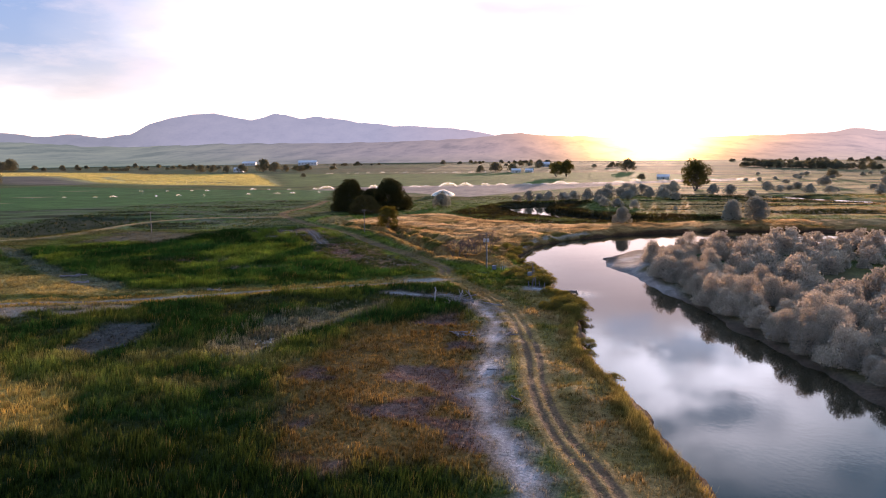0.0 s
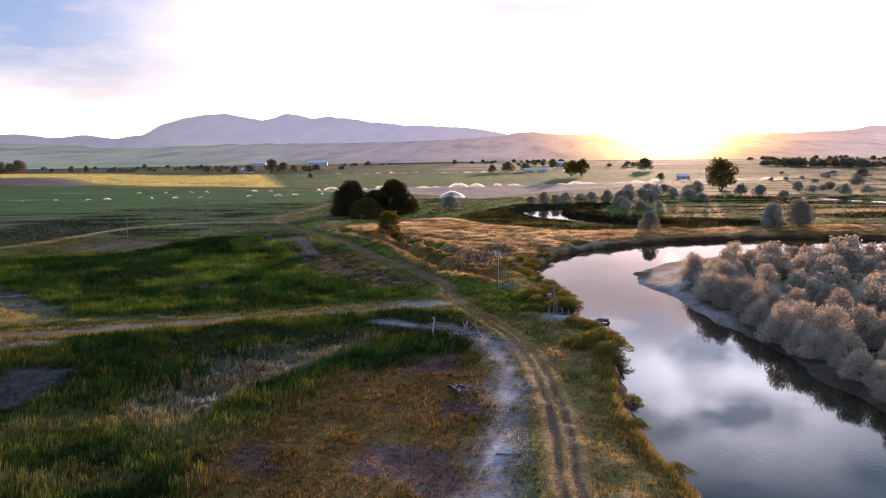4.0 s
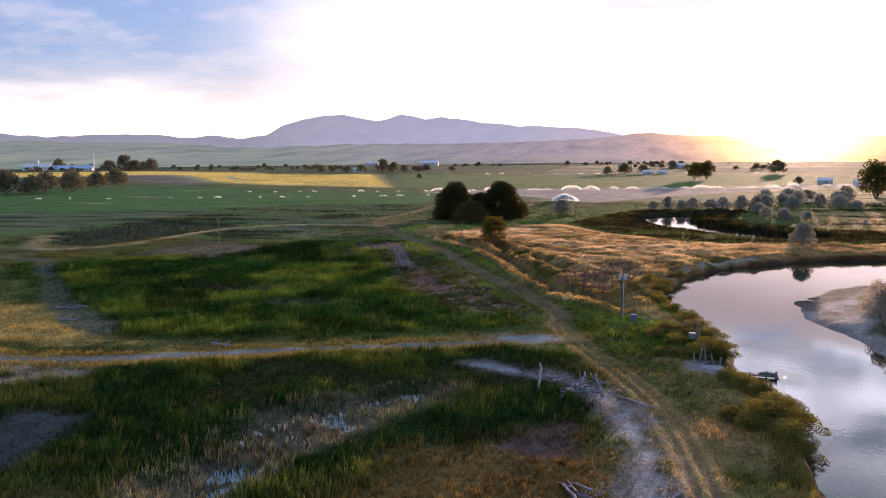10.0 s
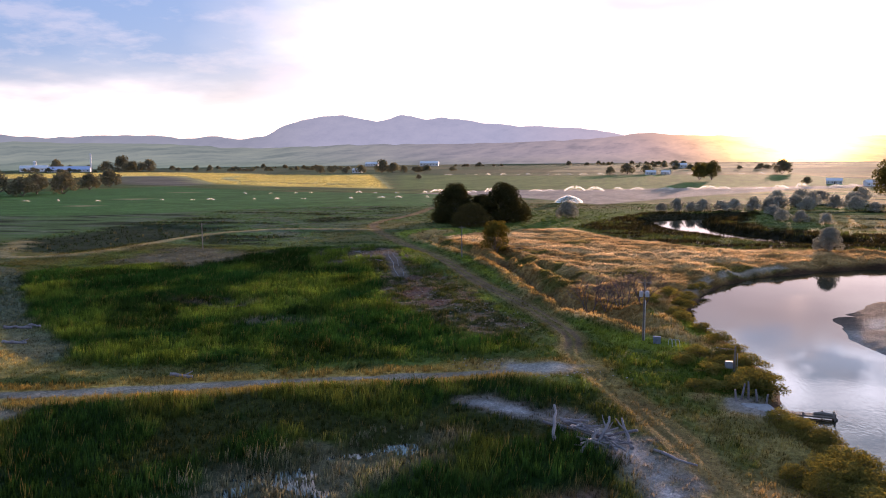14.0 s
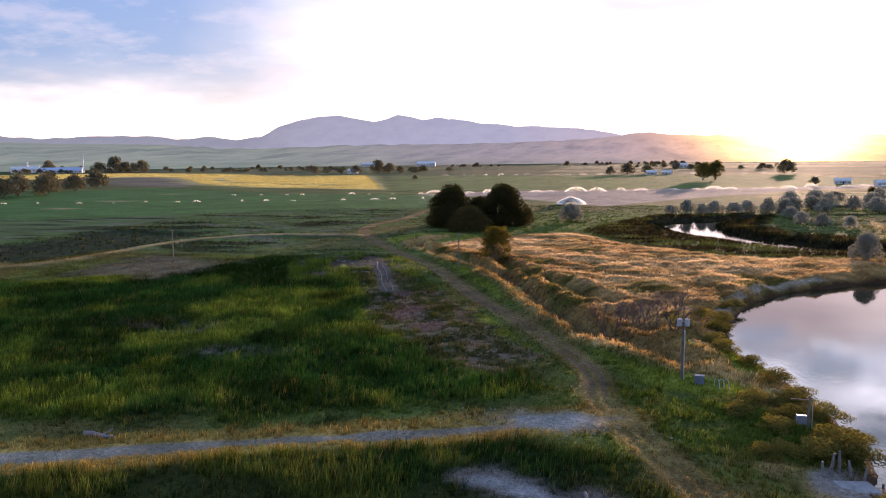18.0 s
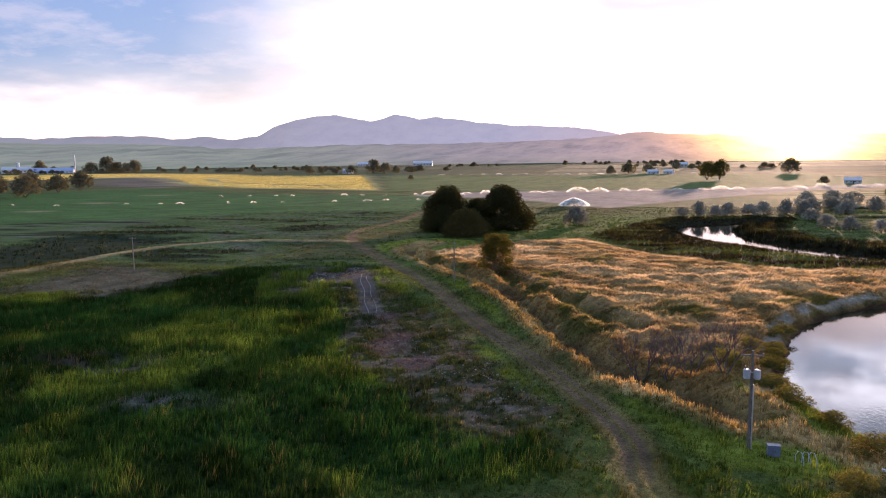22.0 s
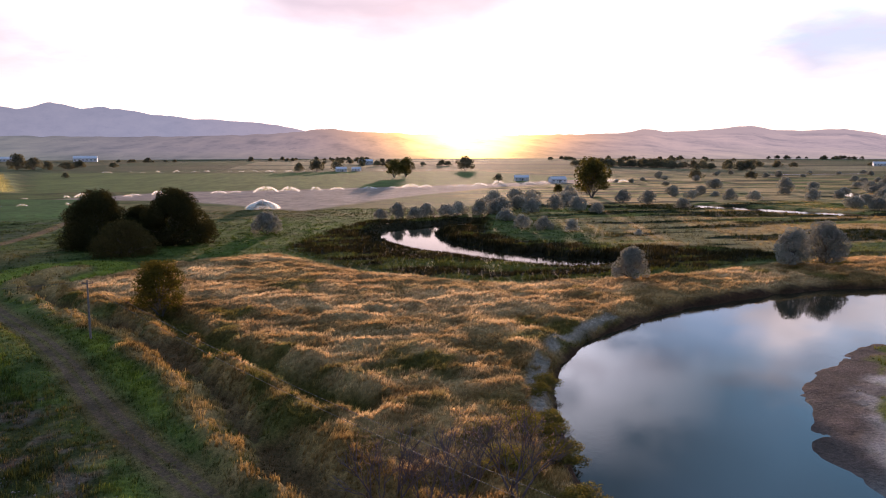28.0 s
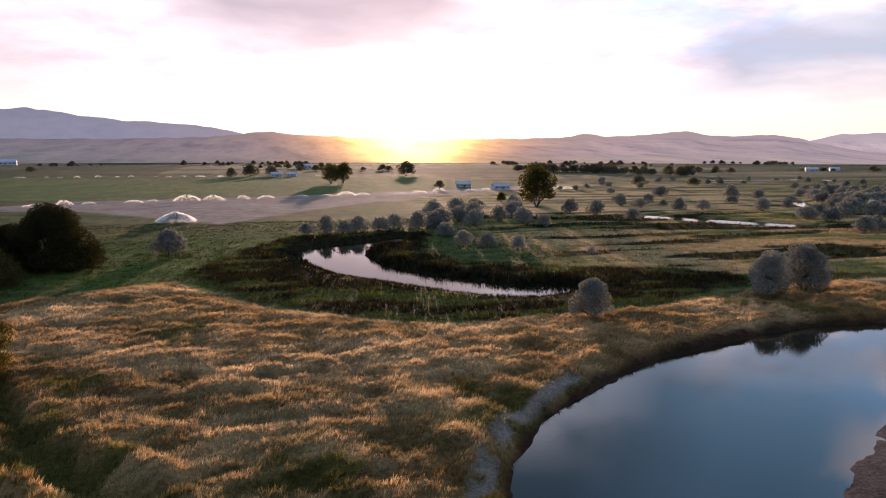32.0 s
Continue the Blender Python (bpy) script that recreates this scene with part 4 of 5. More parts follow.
BACK = [(-70, 1.2), (-58, 1.5), (-46, 1.75), (-43, 1.55), (-39.5, 1.76), (-36.9, 1.76), (-34.6, 1.51), (-32.5, 1.7), (-30.5, 1.45), (-28.4, 1.74), (-27.1, 2.39), (-25.3, 2.9), (-23.9, 3.2), (-22.4, 3.27), (-20.9, 3.02), (-19.7, 2.84), (-18.6, 3.0), (-17.7, 3.34), (-16.9, 3.12), (-15.9, 2.9), (-14.3, 3.06), (-13.2, 2.9), (-11.5, 2.57), (-8, 2.3), (-4.9, 2.15), (-2.3, 1.95), (-0.6, 1.55), (3, 0.6), (10, 0.2), (38, 0.2), (41.9, 0.96), (43.6, 1.42), (45.7, 1.47), (48, 1.3), (54, 1.2), (64, 0.8)]
FRONT = [(-70, 1.1), (-46, 1.28), (-41, 1.19), (-35.4, 1.13), (-31.4, 0.81), (-28, 0.79), (-22.8, 0.98), (-13.8, 0.98), (-5, 1.1), (-0.4, 1.45), (1.6, 1.70), (3.6, 1.42), (7, 1.28), (11.5, 1.17), (16, 1.18), (20.5, 1.16), (24.1, 1.29), (25.8, 1.55), (27.5, 1.32), (30.5, 1.44), (33.2, 1.72), (34.6, 1.45), (36.6, 1.28), (39.3, 1.42), (40.8, 1.13), (42.6, 0.64), (44.7, 0.24), (47, 0.02), (64, -0.1)]
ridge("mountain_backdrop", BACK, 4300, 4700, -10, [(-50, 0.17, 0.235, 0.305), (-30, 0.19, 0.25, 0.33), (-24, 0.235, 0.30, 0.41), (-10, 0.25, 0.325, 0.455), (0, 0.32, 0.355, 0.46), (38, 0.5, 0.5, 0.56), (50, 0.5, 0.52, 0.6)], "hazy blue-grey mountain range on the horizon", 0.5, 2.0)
ridge("hill_backdrop", FRONT, 2230, 3900, -2, [(-50, 0.14, 0.215, 0.215), (-28, 0.155, 0.225, 0.225), (-14, 0.18, 0.215, 0.26), (0, 0.225, 0.24, 0.295), (18, 0.24, 0.24, 0.28), (28, 0.40, 0.385, 0.425), (48, 0.40, 0.40, 0.46)], "low dry hills with evening haze and sun glow painted in", 1.0, 9.0)


# ---- grass ----
def build_grass(name, count, x0, x1, y0, y1, size, blades, label, test, mat=M_GRASS):
    x, y = rng.uniform(x0, x1, count), rng.uniform(y0, y1, count)
    col, tall, dense = cover(x, y)
    z = lands(x, y)
    keep = (rng.random(count) < dense) & (z > WATER_Z + 0.06) & (poly_dist(x, y, SLOUGH) > 1.5) & test(x, y)
    x, y, z, col, tall = x[keep], y[keep], z[keep], col[keep], tall[keep]
    k = len(x)
    lump = 1.5 if mat is M_GOLD else 2.8
    tall = tall * (0.4 + 1.2 * fbm(x * 0.7, y, lump, 37.0, 2))
    tone = (rng.uniform(0.5, 1.6, (k, 1)) if mat is M_GRASS and size < 5 else rng.uniform(0.78, 1.25, (k, 1))) * (1 + (fbm(x, y, 3.0, 31.0)[:, None] - 0.5) * 0.9)
    straw = (rng.random((k, 1)) < 0.06) * 0.4
    col = col * tone * (1 - straw) + straw * np.array([0.26, 0.19, 0.08])
    pale = ((poly_dist(x, y, WHITE_PATCH) < 2) & (rng.random(k) < 0.2))[:, None] * 0.5
    col = col * (1 - pale) + pale * np.array([0.33, 0.30, 0.25])
    n = k * blades
    bx, by = np.repeat(x, blades) + rng.normal(0, 0.16 * size, n), np.repeat(y, blades) + rng.normal(0, 0.16 * size, n)
    bz = np.repeat(z, blades)
    h = np.repeat(tall * rng.uniform(0.6, 1.25, k), blades) * rng.uniform(0.6, 1.1, n)
    a = rng.uniform(0, math.pi, n)
    w = rng.uniform(0.035, 0.075, n) * size
    lean, la = rng.uniform(0.05, 0.5, n) * h, rng.uniform(0, 2 * math.pi, n)
    if mat is M_GOLD:
        # dry grass lies over in the wind
        lean, la = rng.uniform(0.15, 0.75, n) * h, rng.normal(0.2, 1.1, n)
    v = np.empty((n, 3, 3))
    v[:, 0] = np.stack([bx - np.cos(a) * w, by - np.sin(a) * w, bz - 0.08], 1)
    v[:, 1] = np.stack([bx + np.cos(a) * w, by + np.sin(a) * w, bz - 0.08], 1)
    v[:, 2] = np.stack([bx + np.cos(la) * lean + 0.12 * h, by + np.sin(la) * lean, bz + h], 1)
    c = np.repeat(np.repeat(col, blades, 0) * rng.uniform(0.8, 1.2, (n, 1)), 3, 0)
    # feet are coloured darker than tips, painting in the shade low in the grass
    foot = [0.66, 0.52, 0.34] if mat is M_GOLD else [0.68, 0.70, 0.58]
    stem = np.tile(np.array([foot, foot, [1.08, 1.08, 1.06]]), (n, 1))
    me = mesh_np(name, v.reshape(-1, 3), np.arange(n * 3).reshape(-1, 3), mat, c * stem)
    tagged(part(name, me, mat), label, "grass", kind="stuff")


def in_gold(x, y):
    return poly_dist(x, y, GOLD) < 1


build_grass("meadow_grass", 200000, -165, 16, 50, 262, 0.88, 5, "green and brown tufts of meadow grass and reeds", lambda x, y: ~in_gold(x, y))
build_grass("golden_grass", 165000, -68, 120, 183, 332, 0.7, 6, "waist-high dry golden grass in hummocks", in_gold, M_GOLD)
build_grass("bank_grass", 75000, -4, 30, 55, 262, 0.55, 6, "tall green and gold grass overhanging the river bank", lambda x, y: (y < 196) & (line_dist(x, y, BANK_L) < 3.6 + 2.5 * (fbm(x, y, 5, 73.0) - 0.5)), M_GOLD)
build_grass("pond_reeds", 26000, -28, 102, 277, 426, 1.5, 5, "dark reeds standing round the oxbow pond", lambda x, y: (poly_dist(x, y, REEDS) < 2) & ~in_gold(x, y))
build_grass("outer_grass", 60000, -210, 240, 205, 470, 2.2, 5, "low grass of the outer meadows",
            lambda x, y: ~((x > -165) & (x < 16) & (y < 262)) & ~in_gold(x, y) & (poly_dist(x, y, REEDS) > 2))


build_grass("ripe_crop", 80000, -1260, -185, 640, 1345, 8.0, 3, "ripe yellow grain field shining in low sun",
            lambda x, y: ((poly_dist(x, y, FIELD_YELLOW) < 0) | (poly_dist(x, y, YELLOW_STRIP) < 0)) & (line_dist(x, y, YELLOW_LINE) > 7))


# ---- trees ----
def crown_mesh(name, seed, lobes, leaves, leaf, mat, shell=(0.5, 1.12)):
    """Many small leaf blades on the shells of overlapping lobes (x, y, z, radius)."""
    r = np.random.default_rng(seed)
    lob = np.array(lobes, float)
    pick = r.choice(len(lob), leaves, p=lob[:, 3] ** 2 / (lob[:, 3] ** 2).sum())
    d = r.normal(size=(leaves, 3))
    d /= np.linalg.norm(d, axis=1, keepdims=True)
    lump = 1 + 0.22 * np.sin(d[:, 0] * 7 + pick) * np.sin(d[:, 1] * 6 + pick * 2) * np.cos(d[:, 2] * 5)
    c = lob[pick, :3] + d * (lob[pick, 3] * lump * r.uniform(*shell, leaves) ** 0.65)[:, None] * np.array([1, 1, 0.85])
    c[:, 2] = np.where(c[:, 2] < 0.1, r.uniform(0.05, 0.9, leaves), c[:, 2])
    a = r.normal(size=(leaves, 3))
    a -= d * (a * d).sum(1, keepdims=True) * 0.6
    a /= np.linalg.norm(a, axis=1, keepdims=True)
    b = np.cross(a, d + 0.55 * r.normal(size=(leaves, 3)))
    b /= np.linalg.norm(b, axis=1, keepdims=True)
    s = (leaf * r.uniform(0.6, 1.3, leaves))[:, None]
    v = np.stack([c - a * s - b * s * 0.45, c - a * s * 0.7 + b * s * 0.5, c + a * s], 1)
    return mesh_np(name, v.reshape(-1, 3), np.arange(leaves * 3).reshape(-1, 3), mat)


def tree(name, seed, height, width, leaves, leaf, mat, label, category, group="", low=0.12, lobes_n=14, stems=3, trunk_r=0.16, skirt=0.38, lobe=(0.115, 0.24), shell=(0.5, 1.12)):
    r = random.Random(seed)
    root = thing(name, Matrix.Identity(4), label, category, group)
    lobes = []
    for k in range(lobes_n):
        u = max(0.0, (k + 0.5) / lobes_n - skirt) / (1 - skirt)
        a = k * 2.4 + r.uniform(-0.4, 0.4)
        up = math.sin(u * 1.4)
        reach = width * 0.5 * 0.64 * math.cos(u * 1.4) * r.uniform(0.65, 1.25)
        rad = width * r.uniform(*lobe)
        hz = height * low + (height * (0.98 - low) - rad * 0.85) * up * r.uniform(0.82, 1.04)
        lobes.append((math.cos(a) * reach, math.sin(a) * reach, max(min(hz, height - rad * 0.8), rad * 0.62), rad))
    lobes.append((0, 0, height * 0.50, width * 0.26))
    bm = bmesh.new()
    for k in range(stems):
        lo = lobes[k]
        tube(bm, [(0.12 * k, 0.1 * (k % 2), -0.3), (lo[0] * 0.25, lo[1] * 0.25, lo[2] * 0.4), (lo[0] * 0.7, lo[1] * 0.7, lo[2] * 0.85), lo[:3]],
             [trunk_r, trunk_r * 0.8, trunk_r * 0.5, trunk_r * 0.2], 6)
    part("trunk", bm, M_BARK, root)
    bm = bmesh.new()
    for lo in lobes[stems:]:
        tube(bm, [(lo[0] * 0.15, lo[1] * 0.15, lo[2] * 0.35), (lo[0] * 0.55, lo[1] * 0.55, lo[2] * 0.75), lo[:3]], [trunk_r * 0.45, trunk_r * 0.3, trunk_r * 0.1], 5)
    tagged(part("branchwork", bm, M_BARK, root), kind="stuff")
    part("crown", crown_mesh("crown", seed, lobes, leaves, leaf, mat, shell), mat, root)
    return root


def plant(model, x, y, s=1.0, turn=0.0, tall=1.0):
    """Stands a model on the ground: the first time the model itself, then copies."""
    m = Matrix.Translation((x, y, ground_z(x, y))) @ Matrix.Rotation(turn, 4, "Z") @ Matrix.Diagonal((s, s, s * tall, 1))
    if not model.get("used"):
        model["used"] = 1
        model.matrix_basis = m
        return model
    ob = copy_thing(model, Matrix.Identity(4))
    ob.matrix_basis = m
    return ob


SILVER = [tree("silver_willow", 10 + k, 6.0, 7.0, 7500, 0.15, M_SILVER, "silver-grey leafy willow on the river bank", "tree", "willows on the river bank", low=0.08, lobes_n=30) for k in range(4)]
RUSSIAN = [tree("grey_shrub", 26 + k, 6.4, 7.4, 9000, 0.16, M_SHRUB, "blue-grey leafy shrub standing in the dry grass", "bush", "shrubs in the meadow", low=0.2, lobes_n=30, skirt=0.15, lobe=(0.09, 0.17), shell=(0.68, 1.06)) for k in range(2)]
THICKET = [tree("silver_shrub", 20 + k, 5.6, 7.8, 1300, 0.40, M_SHRUB, "silver-grey shrub in the river meadow", "bush", "shrubs in the meadow", low=0.22, lobes_n=14, skirt=0.12) for k in range(4)]
r = random.Random(5)
GROVE = [tree("silver_willow", 15 + k, 6.2, 7.6, 1900, 0.34, M_SILVER, "silver-grey leafy willow in the thicket behind the bank", "tree", "willows on the river bank", low=0.08, lobes_n=20) for k in range(3)]
spots = []
py = 58.0
while py < 182:
    edge = np.interp(py, [p[1] for p in BANK_R], [p[0] for p in BANK_R])
    spots.append((edge + r.uniform(2.2, 4.2) + min(1.6, max(0.0, py - 125) * 0.06) + max(0.0, py - 165) * 0.33, py))
    py += r.uniform(2.4, 3.8)
tries = 0
while len(spots) < 350 and tries < 12000:
    tries += 1
    px, py = r.uniform(34, 125), r.uniform(62, 214)
    d = float(poly_dist(np.array([px]), np.array([py]), RIVER)[0])
    edge = 3.0 if py < 165 else 3.0 + (py - 165) * 0.33
    if d < edge or (66 < px < 108 and 134 + (px - 66) * 0.55 < py < 158 + (px - 66) * 0.75) or any(math.hypot(px - a, py - b) < 3.5 for a, b in spots):
        continue
    spots.append((px, py))
for k, (px, py) in enumerate(spots):
    d = float(poly_dist(np.array([px]), np.array([py]), RIVER)[0])
    plant(SILVER[k % 4] if d < 18 else GROVE[k % 3], px, py, r.choice((0.36, 0.5, 0.62, 0.74, 0.9) if d < 6 else (0.5, 0.62, 0.74, 0.86, 1.0)), r.uniform(0, 6.3), r.uniform(0.85, 1.2))
# lone shrubs and thickets beyond the bend
for px, py, s in ((46.5, 274.5, 1.05), (90, 284, 1.3), (100, 286, 1.55), (-31, 376, 1.1),
                  (10, 416, 0.7), (17, 420, 0.9), (23, 417, 0.75), (29, 423, 0.95), (37, 424, 0.9), (44, 432, 1.0), (52, 426, 0.9), (60, 432, 1.0), (56, 402, 0.85), (54, 374, 0.85), (60, 369, 0.9), (67, 362, 0.75),
                  (66, 445, 1.1), (75, 450, 1.0), (84, 458, 1.1), (92, 448, 1.0), (98, 436, 1.0), (103, 426, 0.8), (76, 432, 0.9), (72, 480, 1.2), (86, 490, 1.2), (98, 500, 1.1), (110, 478, 1.1), (104, 465, 1.0), (120, 505, 1.1),
                  (151, 441, 0.85), (146, 465, 1.0), (140, 480, 1.0), (187, 517, 1.0), (215, 534, 1.0), (258, 590, 1.3), (204, 487, 0.9), (213, 480, 0.9), (288, 557, 1.2), (240, 469, 1.0), (226, 424, 1.1), (226, 410, 1.0), (208, 376, 1.25), (217, 380, 1.2), (84, 348, 0.35), (253, 430, 1.2), (262, 446, 1.2), (246, 440, 1.0)):
    plant((RUSSIAN * 2 if py < 345 else THICKET)[int(px * 7) % 4], px, py, s * (1.0 if py < 400 and px > 40 else 1.2), px, r.uniform(0.85, 1.2))
for k in range(90):
    u = r.random()
    px, py = 265 + 150 * u + r.uniform(-14, 14), 440 + 150 * u + r.uniform(-35, 35)
    if abs((py - 455) - (px - 262) * 1.55) > 12:
        plant(THICKET[k % 4], px, py, r.uniform(0.9, 1.4), k, r.uniform(0.8, 1.1))

for k in range(80):
    px, py = r.uniform(150, 620), r.uniform(430, 900)
    if px > 0.35 * py - 20 and poly_dist(np.array([px]), np.array([py]), SLOUGH)[0] > 6:
        plant(THICKET[k % 4], px, py, r.uniform(0.6, 1.2), k, r.uniform(0.7, 1.0))

WILLOW = [tree("dark_willow", 31, 15.5, 22, 42000, 0.26, M_WILLOW, "broad dark green willow by the meadow", "tree", "willow clump", lobes_n=54, trunk_r=0.4, skirt=0.2, lobe=(0.09, 0.17), shell=(0.72, 1.06)),
          tree("round_willow", 32, 9.5, 19, 26000, 0.2, M_ROUND, "round dark green willow by the meadow", "tree", "willow clump", lobes_n=40, trunk_r=0.3, low=0.1, skirt=0.25, lobe=(0.10, 0.18), shell=(0.75, 1.05))]
plant(WILLOW[0], -75, 354, 1.06, 0.3)
plant(WILLOW[0], -55.5, 357, 1.06, 2.4)
plant(WILLOW[0], -65.5, 362, 0.72, 4.1)
plant(WILLOW[1], -64, 336, 1.0, 1.0)
OLIVE = tree("olive_bush", 41, 8.0, 8.4, 11000, 0.15, M_OLIVE, "olive-brown shrub at the edge of the golden grass", "bush", low=0.25, lobes_n=26, skirt=0.06, lobe=(0.10, 0.19))
plant(OLIVE, -42, 265, 1.22, 0.5, 1.05)
COTTON = [tree("cottonwood", 51 + k, 18, 17, 3800, 0.62, M_DARKLEAF, "tall green cottonwood in the valley", "tree", "valley trees", lobes_n=16, trunk_r=0.4, low=0.3, skirt=0.1) for k in range(2)]
FARTREE = [tree("valley_tree", 61 + k, 12, 15, 1300, 0.75, M_FARLEAF, "small dark tree far across the valley", "tree", "far trees", lobes_n=13, trunk_r=0.3, low=0.28, skirt=0.12) for k in range(3)]
for px, py, s in ((138, 517, 1.3), (66, 838, 1.05), (78, 842, 1.15), (132, 555, 0.35), (148, 548, 0.4)):
    plant(COTTON[int(px) % 3 % 2], px, py, s, px)
for px, py, s in ((-28, 1054, 1.0), (-6, 1075, 1.4), (20, 1080, 1.2), (82, 1475, 1.3), (186, 1060, 1.7), (143, 735, 0.6),
                  (-475, 509, 1.7), (-455, 515, 1.4), (-468, 542, 1.6), (-448, 548, 1.5), (-505, 612, 1.6), (-486, 622, 1.4), (-510, 677, 1.6), (-530, 640, 1.4),
                  (-1432, 1604, 2.6), (-1178, 1480, 2.2), (-1150, 1500, 3.2), (-1120, 1480, 2.0), (-1100, 1470, 2.2), (-1048, 1460, 2.4), (-1072, 1465, 1.9), (-905, 1420, 0.9), (-870, 1420, 0.9), (-1260, 1520, 1.4), (-1350, 1560, 1.4), (-960, 1440, 0.8),
                  (-520, 1210, 1.2), (-500, 1215, 1.0), (-470, 1200, 0.9), (-440, 1195, 1.3), (-412, 1225, 2.0), (-392, 1225, 1.6), (-370, 1215, 1.1), (-342, 1210, 1.0), (-250, 895, 0.5)):
    plant(FARTREE[int(abs(px)) % 3], px, py, s, px)
for k in range(60):
    u = r.random()
    plant(FARTREE[k % 3], 440 + 100 * u + r.uniform(-20, 20), 1290 - 320 * u + r.uniform(-30, 30), r.uniform(0.7, 1.3), k)
for k in range(9):
    cx, cy = r.uniform(330, 1050), r.uniform(690, 1250)
    for m in range(r.randint(2, 6)):
        plant(FARTREE[m % 3], cx + r.uniform(-28, 28), cy + r.uniform(-10, 10), r.uniform(0.5, 1.0), m, r.uniform(0.7, 1.0))
for k in range(30):
    cx, cy, long = r.uniform(-1500, 1900), r.uniform(1250, 2150), r.uniform(50, 140)
    for m in range(r.randint(4, 11)):
        plant(FARTREE[m % 3], cx + r.uniform(-long, long), cy + r.uniform(-12, 12), r.uniform(0.5, 1.15), m, r.uniform(0.7, 1.0))


BANK_BUSH = [tree("bank_bush", 81 + k, 2.2, 3.4, 3000, 0.09, M_BANKLEAF, "rounded olive-gold bush overhanging the river bank", "bush", "bushes on the bank", lobes_n=9, trunk_r=0.06, low=0.1) for k in range(2)]
for px, py, s in ((13.4, 122, 1.0), (14.2, 128.5, 1.2), (14.0, 132, 1.1), (12.2, 136.5, 1.0), (11.6, 141.5, 0.8), (7.4, 151.5, 0.9), (10.4, 155, 1.1), (9.6, 161, 1.2), (8.6, 167, 1.1), (7.4, 173, 1.2), (5.6, 179, 1.0), (3.0, 185, 1.2), (2.6, 190, 1.1),
                  (3.4, 197, 1.1), (7.2, 214.5, 0.9), (9.0, 218, 1.0), (0.5, 178, 0.8), (-1.5, 196, 1.2), (1.8, 203, 1.1), (13.2, 108, 0.9), (12.2, 98, 0.8), (14, 88, 0.8), (6.2, 160, 1.0), (4.0, 152, 0.8),
                  (12.6, 130.6, 1.5), (11.0, 127.6, 1.4), (13.6, 126.2, 1.5), (9.8, 124.8, 1.2), (12.4, 123.2, 1.4), (8.2, 128.4, 1.0), (12.4, 137.4, 1.1), (10.8, 139.8, 1.0), (9.6, 142.0, 0.9),
                  (6.6, 150.8, 1.3), (9.4, 151.6, 1.4), (2.2, 150.6, 0.9), (8.4, 154.0, 1.3), (4.6, 156.6, 1.0), (1.6, 161.0, 0.9), (3.6, 164.4, 1.0), (7.2, 164.8, 1.2), (4.2, 199.5, 1.2), (5.6, 206.5, 1.0), (4.8, 203.0, 1.1)):
    plant(BANK_BUSH[int(py) % 2], px, py, s * 1.2, px, 0.55)


def bare_bush(seed, height):
    """A leafless shrub: stems that fork three times."""
    q = random.Random(seed)
    root = thing("bare_bush", Matrix.Identity(4), "leafless brown shrub with forked twigs above the ditch", "bush", "bare shrubs")
    stems, twigs = bmesh.new(), bmesh.new()

    def grow(p, way, length, rad, depth):
        e = p + way * length
        mid = p + way * length * 0.5 + Vector((q.uniform(-1, 1), q.uniform(-1, 1), 0)) * length * 0.08
        tube(stems if depth < 2 else twigs, [p, mid, e], [rad, rad * 0.8, rad * 0.55], 5 if depth < 2 else 3)
        if depth < 5:
            for _ in range(3 if depth < 4 else 2):
                w = (way + Vector((q.uniform(-1, 1), q.uniform(-1, 1), q.uniform(-0.2, 0.6))) * 0.62).normalized()
                grow(e - way * length * q.uniform(0, 0.4), w, length * q.uniform(0.62, 0.82), max(rad * 0.58, 0.02), depth + 1)

    for k in range(4):
        a = k * 1.6 + q.random()
        grow(Vector((math.cos(a) * 0.3, math.sin(a) * 0.3, -0.2)), Vector((math.cos(a) * 0.5, math.sin(a) * 0.5, 1)).normalized(), height * 0.34, 0.11, 1)
    part("stem", stems, M_TWIG, root)
    tagged(part("twig_mass", twigs, M_TWIG, root), kind="stuff")
    lobes = [(q.uniform(-0.3, 0.3) * height, q.uniform(-0.3, 0.3) * height, height * q.uniform(0.45, 0.75), height * q.uniform(0.16, 0.26)) for _ in range(7)]
    tagged(part("brush", crown_mesh("brush", seed, lobes, 650, 0.08, M_TWIGS), M_TWIGS, root, "mauve-brown fine twig ends"), kind="stuff")
    return root


BARE_BUSH = [bare_bush(1, 8.2), bare_bush(2, 7.4)]
for px, py, s in ((-12, 193, 1.0), (-6.5, 191.5, 0.95), (-3, 189, 1.0), (-9, 190, 0.8)):
    plant(BARE_BUSH[int(abs(px)) % 2], px, py, s, px)


# ---- poles and wires ----
def utility_pole(x, y, height, arm, label):
    root = thing("utility_pole", Matrix.Translation((x, y, ground_z(x, y))), label, "pole", "power line poles")
    part("mast", tube(bmesh.new(), [(0, 0, -0.6), (0.02, 0, height * 0.5), (0.05, 0.02, height)], [0.17, 0.14, 0.105], 10), M_POLE, root)
    bar = part("crossarm", box(bmesh.new(), 0.05, 0.14, height - 0.45, arm, 0.1, 0.12, bevel=0.015), M_POLE, root)
    for dx in (-arm / 2 + 0.1, arm / 2 - 0.1):
        part("insulator", tube(bmesh.new(), [(0.05 + dx, 0.14, height - 0.39), (0.05 + dx, 0.14, height - 0.3), (0.05 + dx, 0.14, height - 0.2)], [0.05, 0.08, 0.04], 8), M_PORCELAIN, bar)
    return root


TP = (-3.3, 171.0)
pole = utility_pole(*TP, 9.0, 1.9, "weathered wooden pole with two grey transformers by the river")
